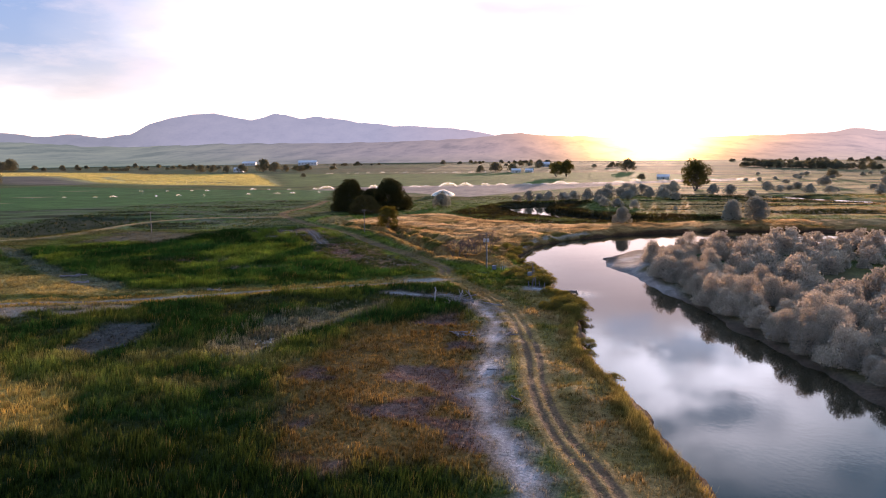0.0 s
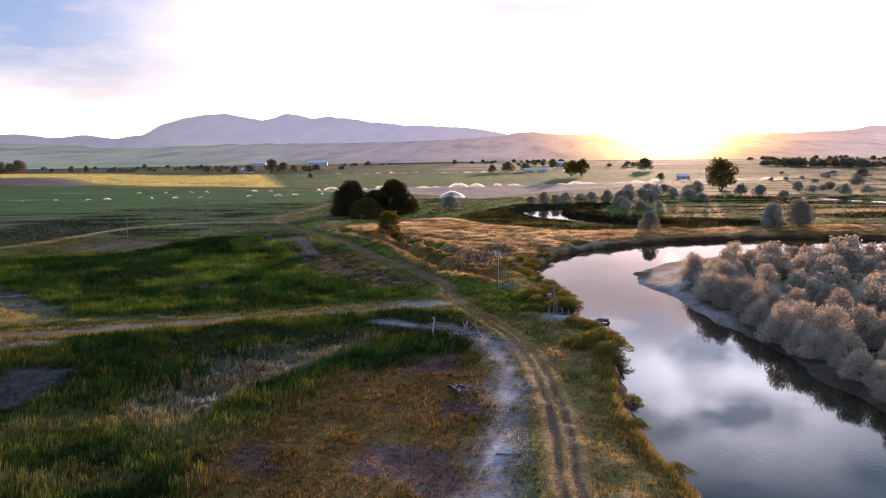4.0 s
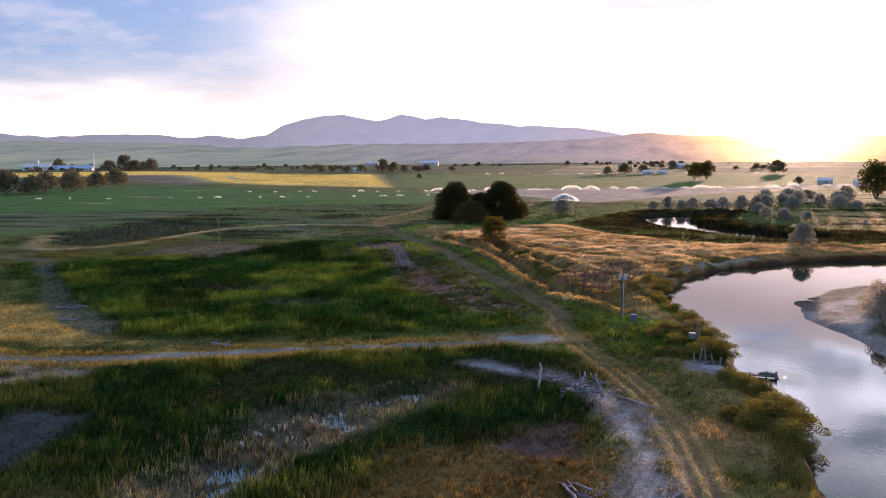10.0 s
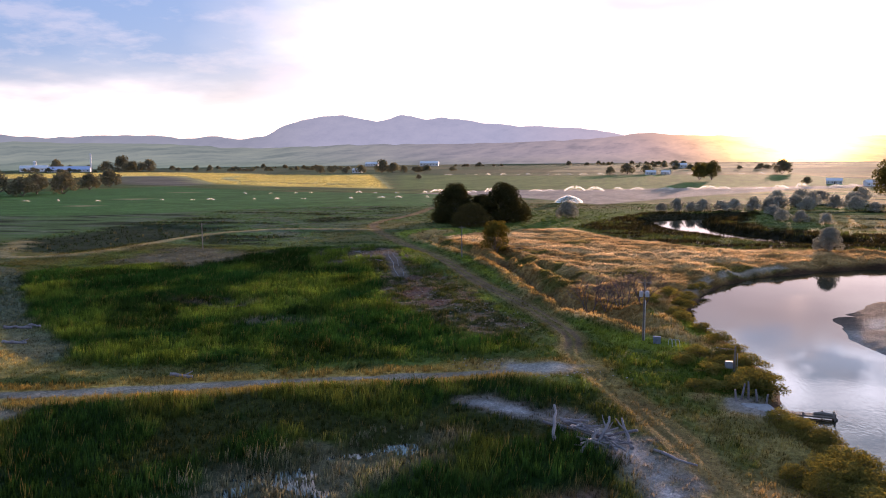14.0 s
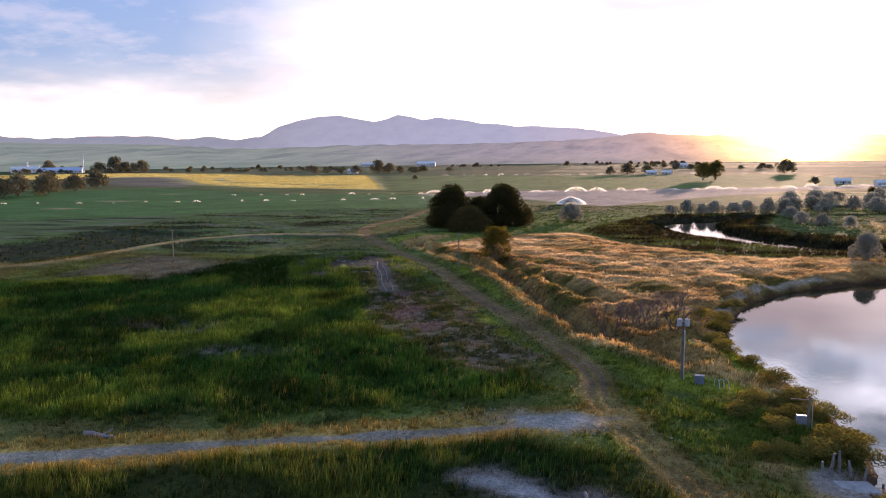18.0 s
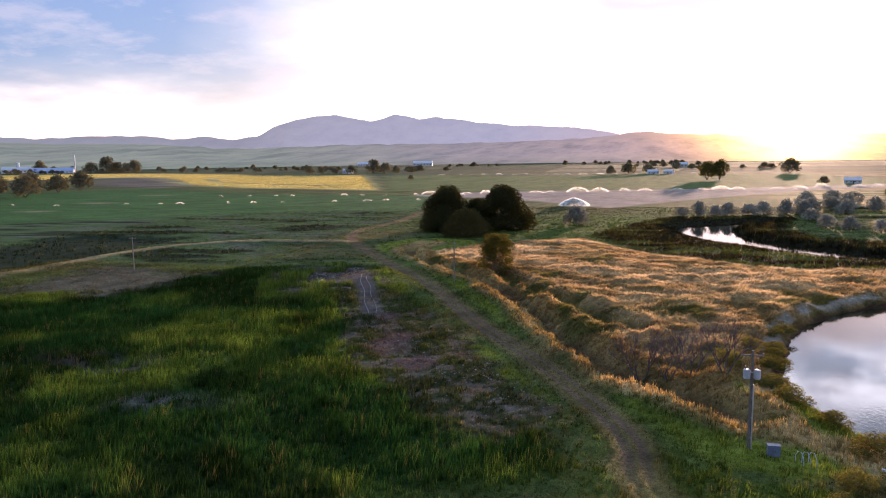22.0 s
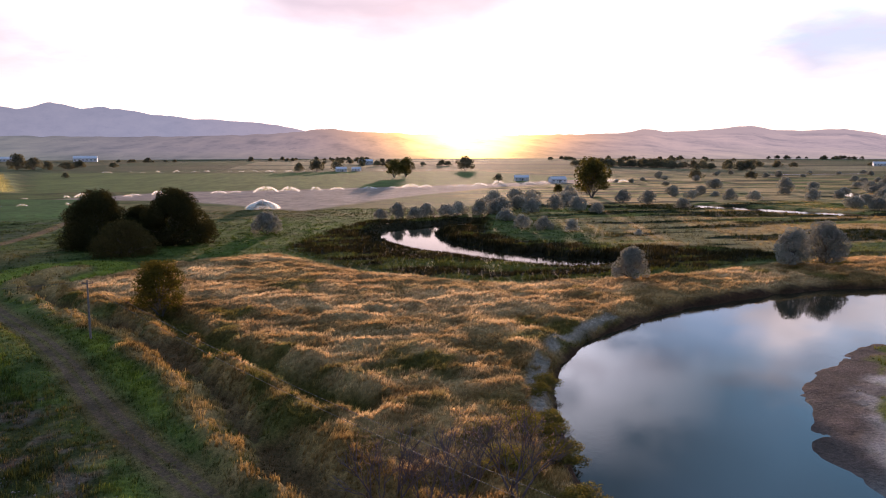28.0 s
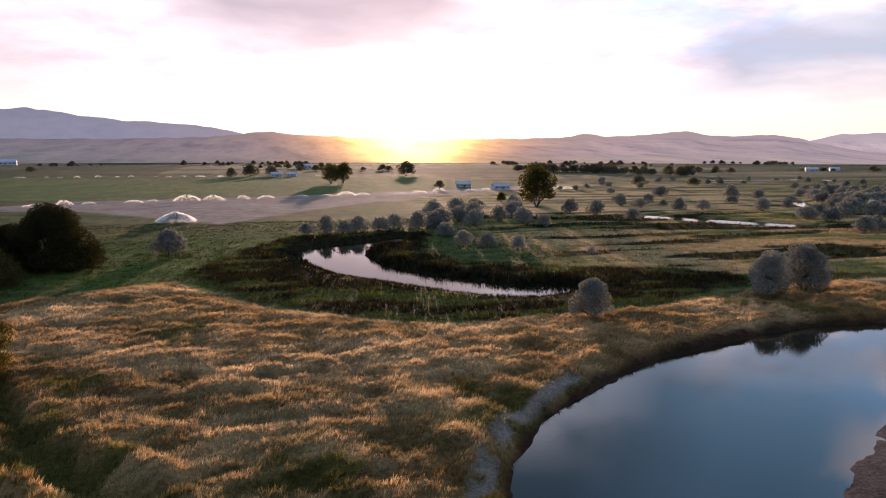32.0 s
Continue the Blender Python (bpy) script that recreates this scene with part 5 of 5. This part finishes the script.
tz = 9.0
for dx in (-0.42, 0.42):
    can = part("transformer", tube(bmesh.new(), [(dx, -0.22, tz - 2.45), (dx, -0.22, tz - 2.4), (dx, -0.22, tz - 1.65), (dx, -0.22, tz - 1.58)], [0.24, 0.29, 0.29, 0.22], 12), M_CAN, pole, "light grey transformer can")
    for k in (-0.12, 0.12):
        part("bushing", tube(bmesh.new(), [(dx + k, -0.22, tz - 1.6), (dx + k, -0.22, tz - 1.45), (dx + k, -0.22, tz - 1.32)], [0.05, 0.07, 0.03], 7), M_PORCELAIN, can)
part("bracket", box(bmesh.new(), 0, -0.1, tz - 1.9, 1.1, 0.12, 0.1, bevel=0.01), M_PIPE, pole)
part("conduit", tube(bmesh.new(), [(0.2, -0.12, 0.1), (0.19, -0.12, 3.2), (0.19, -0.12, 6.0)], [0.06, 0.06, 0.06], 7), M_PIPE, pole, "pale galvanised conduit")
for z in (1.2, 3.0, 4.8):
    part("strap", box(bmesh.new(), 0.16, -0.1, z, 0.2, 0.14, 0.06), M_CAN, pole)

bx, by = -1.4, 170.2
cab = thing("electrical_cabinet", Matrix.Translation((bx, by, ground_z(bx, by))), "grey-blue metal cabinet in the grass under the pole", "cabinet")
part("body", box(bmesh.new(), 0, 0, 0.45, 1.0, 0.6, 0.95, bevel=0.03), M_CABINET, cab)
part("lid", box(bmesh.new(), 0, 0, 0.96, 1.1, 0.7, 0.08, bevel=0.02), M_CABINET, cab)
for dx in (-0.27, 0.27):
    d = part("door", box(bmesh.new(), dx, -0.315, 0.46, 0.46, 0.03, 0.8, bevel=0.008), M_CABINET, cab)
    part("handle", box(bmesh.new(), dx * 0.3, -0.345, 0.5, 0.04, 0.03, 0.16), M_WIRE, d)

# bent pipes standing in the grass
hp = thing("pipe_hoops", Matrix.Translation((0.6, 169.0, ground_z(0.6, 169.0))), "three bent galvanised pipes standing in the grass", "pipes")
for k, dx in enumerate((-0.5, 0.0, 0.5)):
    part("hoop", tube(bmesh.new(), [(dx, 0, -0.2), (dx, 0, 0.7), (dx + 0.12, -0.15, 1.05), (dx + 0.35, -0.4, 1.1), (dx + 0.5, -0.6, 0.6), (dx + 0.52, -0.65, -0.2)], [0.032] * 6, 7), M_CAN, hp)
lp = thing("irrigation_pipe", Matrix.Translation((8, 167, ground_z(8, 167) + 0.25)), "pale pipe lying down the grassy bank", "pipe")
part("pipe", tube(bmesh.new(), [(-1.6, 1.2, 0.25), (0.2, 0.0, 0.05), (1.8, -1.0, -0.35)], [0.1, 0.1, 0.1], 8), M_PIPE, lp)

P2, P3 = (-47.4, 245.5), (-128.8, 253.0)
utility_pole(*P2, 8.2, 1.5, "thin wooden pole beside the ditch")
utility_pole(*P3, 8.0, 1.8, "thin wooden pole on the pale bank")


def wire(a, b, sag):
    a, b = Vector(a), Vector(b)
    pts = [a.lerp(b, k / 14) - Vector((0, 0, sag * 4 * (k / 14) * (1 - k / 14))) for k in range(15)]
    ob = part("power_line", tube(bmesh.new(), pts, [0.013] * 15, 4), M_WIRE)
    tagged(ob, "thin sagging power line between wooden poles", "wire", "power lines")


zt, z2, z3 = ground_z(*TP) + 8.8, ground_z(*P2) + 8.0, ground_z(*P3) + 7.8
for dx, e in ((-0.8, -0.6), (0.85, 0.65)):
    wire((TP[0] + dx, TP[1] + 0.14, zt), (P2[0] + e, P2[1] + 0.14, z2), 1.1)
    wire((P2[0] + e, P2[1] + 0.14, z2), (P3[0] + e, P3[1] + 0.14, z3), 1.4)

# pump post with its box
pz = ground_z(6.9, 157.2)
pump = thing("pump_post", Matrix.Translation((6.9, 157.2, pz)), "dark post with a grey pump control box on the bank", "post")
part("post", tube(bmesh.new(), [(0.3, 0, -0.4), (0.3, 0, 1.6), (0.34, 0, 3.3)], [0.13, 0.12, 0.10], 8), M_POLE, pump)
part("control_box", box(bmesh.new(), -0.35, -0.1, 0.95, 0.9, 0.5, 0.85, bevel=0.04), M_BOX, pump, "blue-grey control box")
part("bar", box(bmesh.new(), -0.5, 0.0, 2.9, 1.7, 0.06, 0.06), M_POLE, pump)
part("conduit", tube(bmesh.new(), [(0.62, 0, -0.2), (0.62, 0, 1.2), (0.6, 0, 2.4)], [0.05] * 3, 6), M_PIPE, pump)

# ---- landing on the river ----
jz = WATER_Z
jetty = thing("jetty", pose(9.6, 147.6, jz, 0, 0, -4), "low dark wooden pump jetty reaching into the river", "jetty")
for k in range(26):
    part("plank", box(bmesh.new(), 0.2 + k * 0.24, 0, 0.36 + 0.02 * math.sin(k * 2.3), 0.2, 0.9 + 0.15 * math.sin(k * 1.7), 0.05), M_PLANK, jetty)
for dy in (-0.35, 0.35):
    part("beam", box(bmesh.new(), 3.0, dy, 0.26, 6.6, 0.12, 0.14, bevel=0.01), M_PLANK, jetty)
for dx, dy in ((1.2, 0.5), (3.2, -0.5), (5.2, 0.5), (6.3, -0.45), (6.3, 0.45)):
    part("pile", tube(bmesh.new(), [(dx, dy, -1.2), (dx, dy, 0.2), (dx, dy, 0.75)], [0.1, 0.1, 0.09], 7), M_POLE, jetty)
part("pump_intake", tube(bmesh.new(), [(4.3, 0, 0.5), (5.0, 0.05, 0.56), (6.0, 0, 0.5), (6.6, -0.1, 0.0)], [0.13, 0.2, 0.2, 0.12], 8), M_POLE, jetty)
part("end_rail", box(bmesh.new(), 6.35, 0, 0.78, 0.08, 1.1, 0.08), M_PLANK, jetty)

slab = thing("concrete_slab", pose(8.2, 145.6, ground_z(8.2, 145.6), 4, 5, 20), "cracked pale concrete slab at the landing", "slab")
sb = box(bmesh.new(), 0, 0, 0.05, 3.2, 2.0, 0.3, bevel=0.08)
part("slab", sb, M_CONCRETE, slab)
for k, (dx, dy, h) in enumerate(((6.6, 147.4, 1.9), (7.4, 147.8, 2.2), (8.3, 147.6, 1.5), (9.1, 147.3, 2.0), (6.0, 146.6, 1.3))):
    st = thing("old_stake", pose(dx, dy, ground_z(dx, dy), 8 * math.sin(k * 2.1), 10 * math.cos(k * 3.0), k * 40), "grey weathered stake of an old landing", "stake", "stakes at the landing")
    part("stake", tube(bmesh.new(), [(0, 0, -0.5), (0.02, 0, h * 0.5), (0, 0.03, h)], [0.13, 0.12, 0.09], 7), M_DRIFT, st)


# ---- driftwood ----
def log(x, y, length, rad, turn, tilt=0.0, lift=0.0, seed=0, fork=False):
    q = random.Random(seed)
    root = thing("driftwood_log", pose(x, y, ground_z(x, y) + rad * 0.8 + lift, 0, -tilt, turn), "bleached grey driftwood log lying on bare ground", "log", "driftwood")
    pts = [(length * (k / 5 - 0.5), q.uniform(-1, 1) * rad * 0.9, q.uniform(-0.5, 0.5) * rad) for k in range(6)]
    part("stem", tube(bmesh.new(), pts, [rad * (1.15 - 0.09 * k) * q.uniform(0.9, 1.1) for k in range(6)], 8), M_DRIFT, root)
    if fork:
        p = pts[3]
        part("branch", tube(bmesh.new(), [p, (p[0] + length * 0.16, p[1] + length * 0.12, p[2] + 0.25), (p[0] + length * 0.3, p[1] + length * 0.2, p[2] + 0.5)], [rad * 0.6, rad * 0.45, rad * 0.25], 6), M_DRIFT, root)
    return root


q = random.Random(9)
log(-12.4, 133.4, 4.8, 0.16, 94, 24, 0.95, 1)
for k in range(18):
    log(-10.8 + q.uniform(-1.7, 1.9), 135.2 + q.uniform(-1.0, 1.0), q.uniform(1.6, 4.0), q.uniform(0.06, 0.15), q.uniform(-55, 55), q.uniform(-14, 14), 0.12 * (k % 4), 20 + k, k % 3 == 0)
for k in range(26):
    log(-7.6 + q.uniform(-1.6, 1.6), 131.6 + q.uniform(-1.5, 1.5), q.uniform(1.5, 4.0), q.uniform(0.04, 0.13), q.uniform(0, 180), q.uniform(-22, 22), 0.13 * (k % 5), 40 + k, k % 3 == 0)
log(-5.6, 132.5, 3.6, 0.16, 110, 28, 0.8, 61, True)
log(-7.6, 132.6, 3.4, 0.16, 70, 32, 0.8, 62, True)
log(-1.4, 130.0, 4.4, 0.14, -38, 0, 0.0, 63)
for k in range(14):
    log(-5.8 + q.uniform(-1.6, 1.6), 107.4 + q.uniform(-1.3, 1.3), q.uniform(1.2, 3.2), q.uniform(0.05, 0.13), q.uniform(0, 180), q.uniform(-15, 15), 0.11 * (k % 4), 70 + k, k % 4 == 0)
log(1.4, 108.5, 2.6, 0.1, 62, 0, 0, 91)
log(2.0, 107.6, 1.8, 0.09, 20, 0, 0, 92)
log(-0.6, 89.5, 2.4, 0.1, 8, 0, 0, 93)
log(1.8, 78.5, 2.2, 0.1, -60, 0, 0, 94)
log(-59, 140.8, 3.0, 0.25, 8, 0, 0, 95, True)
log(-101, 158, 4.5, 0.25, 14, 0, 0, 96, True)
log(-99, 159.5, 3.5, 0.2, -20, 4, 0.1, 97)
log(-94, 150.5, 4.0, 0.25, 5, 0, 0, 98, True)
for k in range(5):
    log(-88 + k * 5.2 + q.uniform(-2, 2), 256 - k * 6.5 + q.uniform(-2, 2), q.uniform(2, 5), q.uniform(0.12, 0.25), q.uniform(0, 180), 0, 0, 110 + k)
# pale streaks through the grass, stood in for by two thin added tubes
for x0, y0, x1, y1 in ((-67.8, 245.5, -55.3, 215.7), (-65.6, 243.5, -53.8, 216)):
    pts = [(x0 + (x1 - x0) * k / 16 + 0.22 * math.sin(k * 0.8 + x0), y0 + (y1 - y0) * k / 16) for k in range(17)]
    lp = thing("irrigation_pipe", Matrix.Translation((x0, y0, 0)), "long thin pale streak across the meadow, made as a tube", "pipe", "pipes in the meadow")
    part("pipe", tube(bmesh.new(), [(a - x0, b - y0, ground_z(a, b) + 0.1) for a, b in pts], [0.05] * 17, 7), M_CONCRETE, lp)


# ---- stones of the gravel at the junction and the broken ground ----
def stones(name, spots, label):
    verts, faces = [], []
    for x, y, size in spots:
        z = ground_z(x, y)
        base = len(verts)
        ring = [(math.cos(a) * size * q.uniform(0.7, 1.2), math.sin(a) * size * q.uniform(0.5, 1.0)) for a in (k * 1.0472 for k in range(6))]
        verts += [(x + a, y + b, z - 0.05) for a, b in ring] + [(x + a * 0.7, y + b * 0.7, z + size * q.uniform(0.3, 0.6)) for a, b in ring]
        faces += [(base + k, base + (k + 1) % 6, base + 6 + (k + 1) % 6, base + 6 + k) for k in range(6)]
        faces += [(base + 6, base + 7, base + 8, base + 9), (base + 6, base + 9, base + 10, base + 11)]
    tagged(part(name, mesh_np(name, verts, faces, M_STONE), M_STONE), label, "stones", kind="stuff")


stones("gravel_stones", [(q.gauss(-17, 4.5), q.gauss(153.6, 1.5), q.uniform(0.06, 0.2)) for _ in range(240)], "pale broken stones at the road junction")
stones("rubble_stones", [(-45 + 22 * u + q.gauss(0, 3), 201 - 24 * u + q.gauss(0, 3), q.uniform(0.06, 0.2)) for u in (q.random() for _ in range(260))] + [(q.gauss(-78, 5), q.gauss(246, 8), q.uniform(0.08, 0.3)) for _ in range(200)], "pale rubble on the broken ground beside the track")


# ---- sprinklers ----
def spray_shape(reach, high, strands, seed, fan):
    w = random.Random(seed)
    verts, faces = [], []
    for k in range(strands):
        a = w.uniform(-fan, fan) + (math.pi if k % 2 else 0.0)
        f = reach * w.uniform(0.12, 1.0)
        h = high * (1.25 - 0.6 * f / reach) * w.uniform(0.75, 1.0)
        ring = []
        for m in range(8):
            t = m / 7
            px, pz, wd = f * t, 1.0 + h * 4 * t * (1 - t) * (1 - 0.25 * t) - t * 0.9, 0.06 + (0.12 + 0.05 * reach) * t
            ring.append(len(verts))
            verts += [(math.cos(a) * px, math.sin(a) * px, pz + wd), (math.cos(a) * px, math.sin(a) * px, pz - wd)]
        faces += [(i, i + 1, j + 1, j) for i, j in zip(ring, ring[1:])]
    return mesh_np("spray", verts, faces, M_SPRAY)


def sprinkler(reach, high, strands, seed, label, name="field_sprinkler", fan=0.35):
    root = thing(name, Matrix.Identity(4), label, "sprinkler", "field sprinklers")
    part("riser", tube(bmesh.new(), [(0, 0, -0.3), (0, 0, 0.6), (0, 0, 1.15)], [0.05, 0.05, 0.03], 6), M_PIPE, root)
    part("spray", spray_shape(reach, high, strands, seed, fan), M_SPRAY, root, "sunlit water spray")["kind"] = "stuff"
    return root


SPRINKLERS = [sprinkler(7.5, 2.8, 16, 5 + k, "field sprinkler throwing sunlit water over a crop") for k in range(3)]
k = 0
for x0, y0, x1, y1, count, big in ((-140, 584, 240, 694, 25, 0.95), (-390, 454, -130, 518, 14, 0.36), (-264, 1064, -40, 1060, 13, 0.6), (-60, 1062, 180, 1075, 12, 0.6), (-300, 560, -120, 580, 9, 0.38)):
    for m in range(count):
        t = (m + q.uniform(-0.42, 0.42)) / (count - 1)
        plant(SPRINKLERS[k % 3], x0 + (x1 - x0) * t, y0 + (y1 - y0) * t, big * q.uniform(0.6, 1.25), q.uniform(-0.9, 0.9), q.uniform(0.7, 1.2))
        k += 1
plant(sprinkler(8.6, 3.9, 420, 77, "big irrigation gun throwing a dome of sunlit spray", "irrigation_gun", 1.57), -38, 477, 1.0, 0.0)


# ---- far farms ----
def house(x, y, w, d, h, turn, roof, label, windows=4):
    root = thing("farm_house", pose(x, y, ground_z(x, y), 0, 0, turn), label, "house", "farm buildings")
    bm = box(bmesh.new(), 0, 0, h / 2, w, d, h)
    for e in (-w / 2, w / 2):
        a, b, c = (bm.verts.new((e, -d / 2, h)), bm.verts.new((e, d / 2, h)), bm.verts.new((e, 0, h + d * 0.28)))
        bm.faces.new((a, b, c))
    part("wall", bm, M_WALL, root)
    bm = bmesh.new()
    pitch = math.atan(0.56)
    for sgn in (-1, 1):
        box(bm, 0, sgn * d * 0.27, h + d * 0.15, w + 0.8, d * 0.5 / math.cos(pitch) + 0.6, 0.18, Matrix.Rotation(-sgn * pitch, 4, "X"))
    part("roof", bm, roof, root)
    for k in range(windows):
        win = part("window", box(bmesh.new(), w * ((k + 0.5) / windows - 0.5), -d / 2 - 0.03, h * 0.55, w / windows * 0.42, 0.08, h * 0.36), M_WALL, root)
        part("pane", box(bmesh.new(), w * ((k + 0.5) / windows - 0.5), -d / 2 - 0.08, h * 0.55, w / windows * 0.36, 0.03, h * 0.3), M_PANE, win)
    part("door", box(bmesh.new(), w * 0.03, -d / 2 - 0.04, 1.05, 1.1, 0.08, 2.1), M_PANE, root)
    return root


house(166, 742, 12, 7, 2.8, -12, M_ROOF, "white farm house with a pale metal roof")
house(184, 700, 13, 7, 2.6, 6, M_ROOF, "long low white house with a pale roof", 4)
house(24, 1050, 13, 8, 3.4, 10, M_ROOF, "white farm house among dark trees")
house(44, 1062, 11, 7, 3.2, -20, M_ROOF, "small white barn beside a farm house", 3)
house(90, 1490, 26, 12, 6, 0, M_ROOF, "pale barn far across the valley")
house(-1250, 1445, 88, 26, 5, 36, M_BLUE, "long white shed with a blue roof", 10)
house(-1420, 1520, 60, 24, 8, 36, M_ROOF, "long pale farm shed", 8)
house(-545, 2005, 52, 20, 8, 10, M_ROOF, "long white shed far across the fields", 6)
house(-455, 1220, 16, 10, 5, 0, M_ROOF, "white house among dark trees", 3)
house(880, 1135, 18, 10, 4, -30, M_ROOF, "pale house far down the valley")
house(940, 1150, 15, 9, 4, -30, M_ROOF, "small pale house far down the valley", 3)
house(-740, 2075, 40, 16, 7, 0, M_ROOF, "white shed at the foot of the hills", 5)
for sx, sy, h in ((-1495, 1600, 24), (-1228, 1490, 40)):
    silo = thing("silo", Matrix.Translation((sx, sy, 0)), "tall white farm silo", "silo", "farm buildings")
    part("drum", tube(bmesh.new(), [(0, 0, -0.5), (0, 0, h * 0.5), (0, 0, h)], [4.0 if h < 30 else 1.6] * 3, 14), M_WALL, silo)
    part("cap", tube(bmesh.new(), [(0, 0, h), (0, 0, h + 1.2), (0, 0, h + 2.0)], [4.2 if h < 30 else 1.8, 2.4 if h < 30 else 1.2, 0.3], 14), M_ROOF, silo)
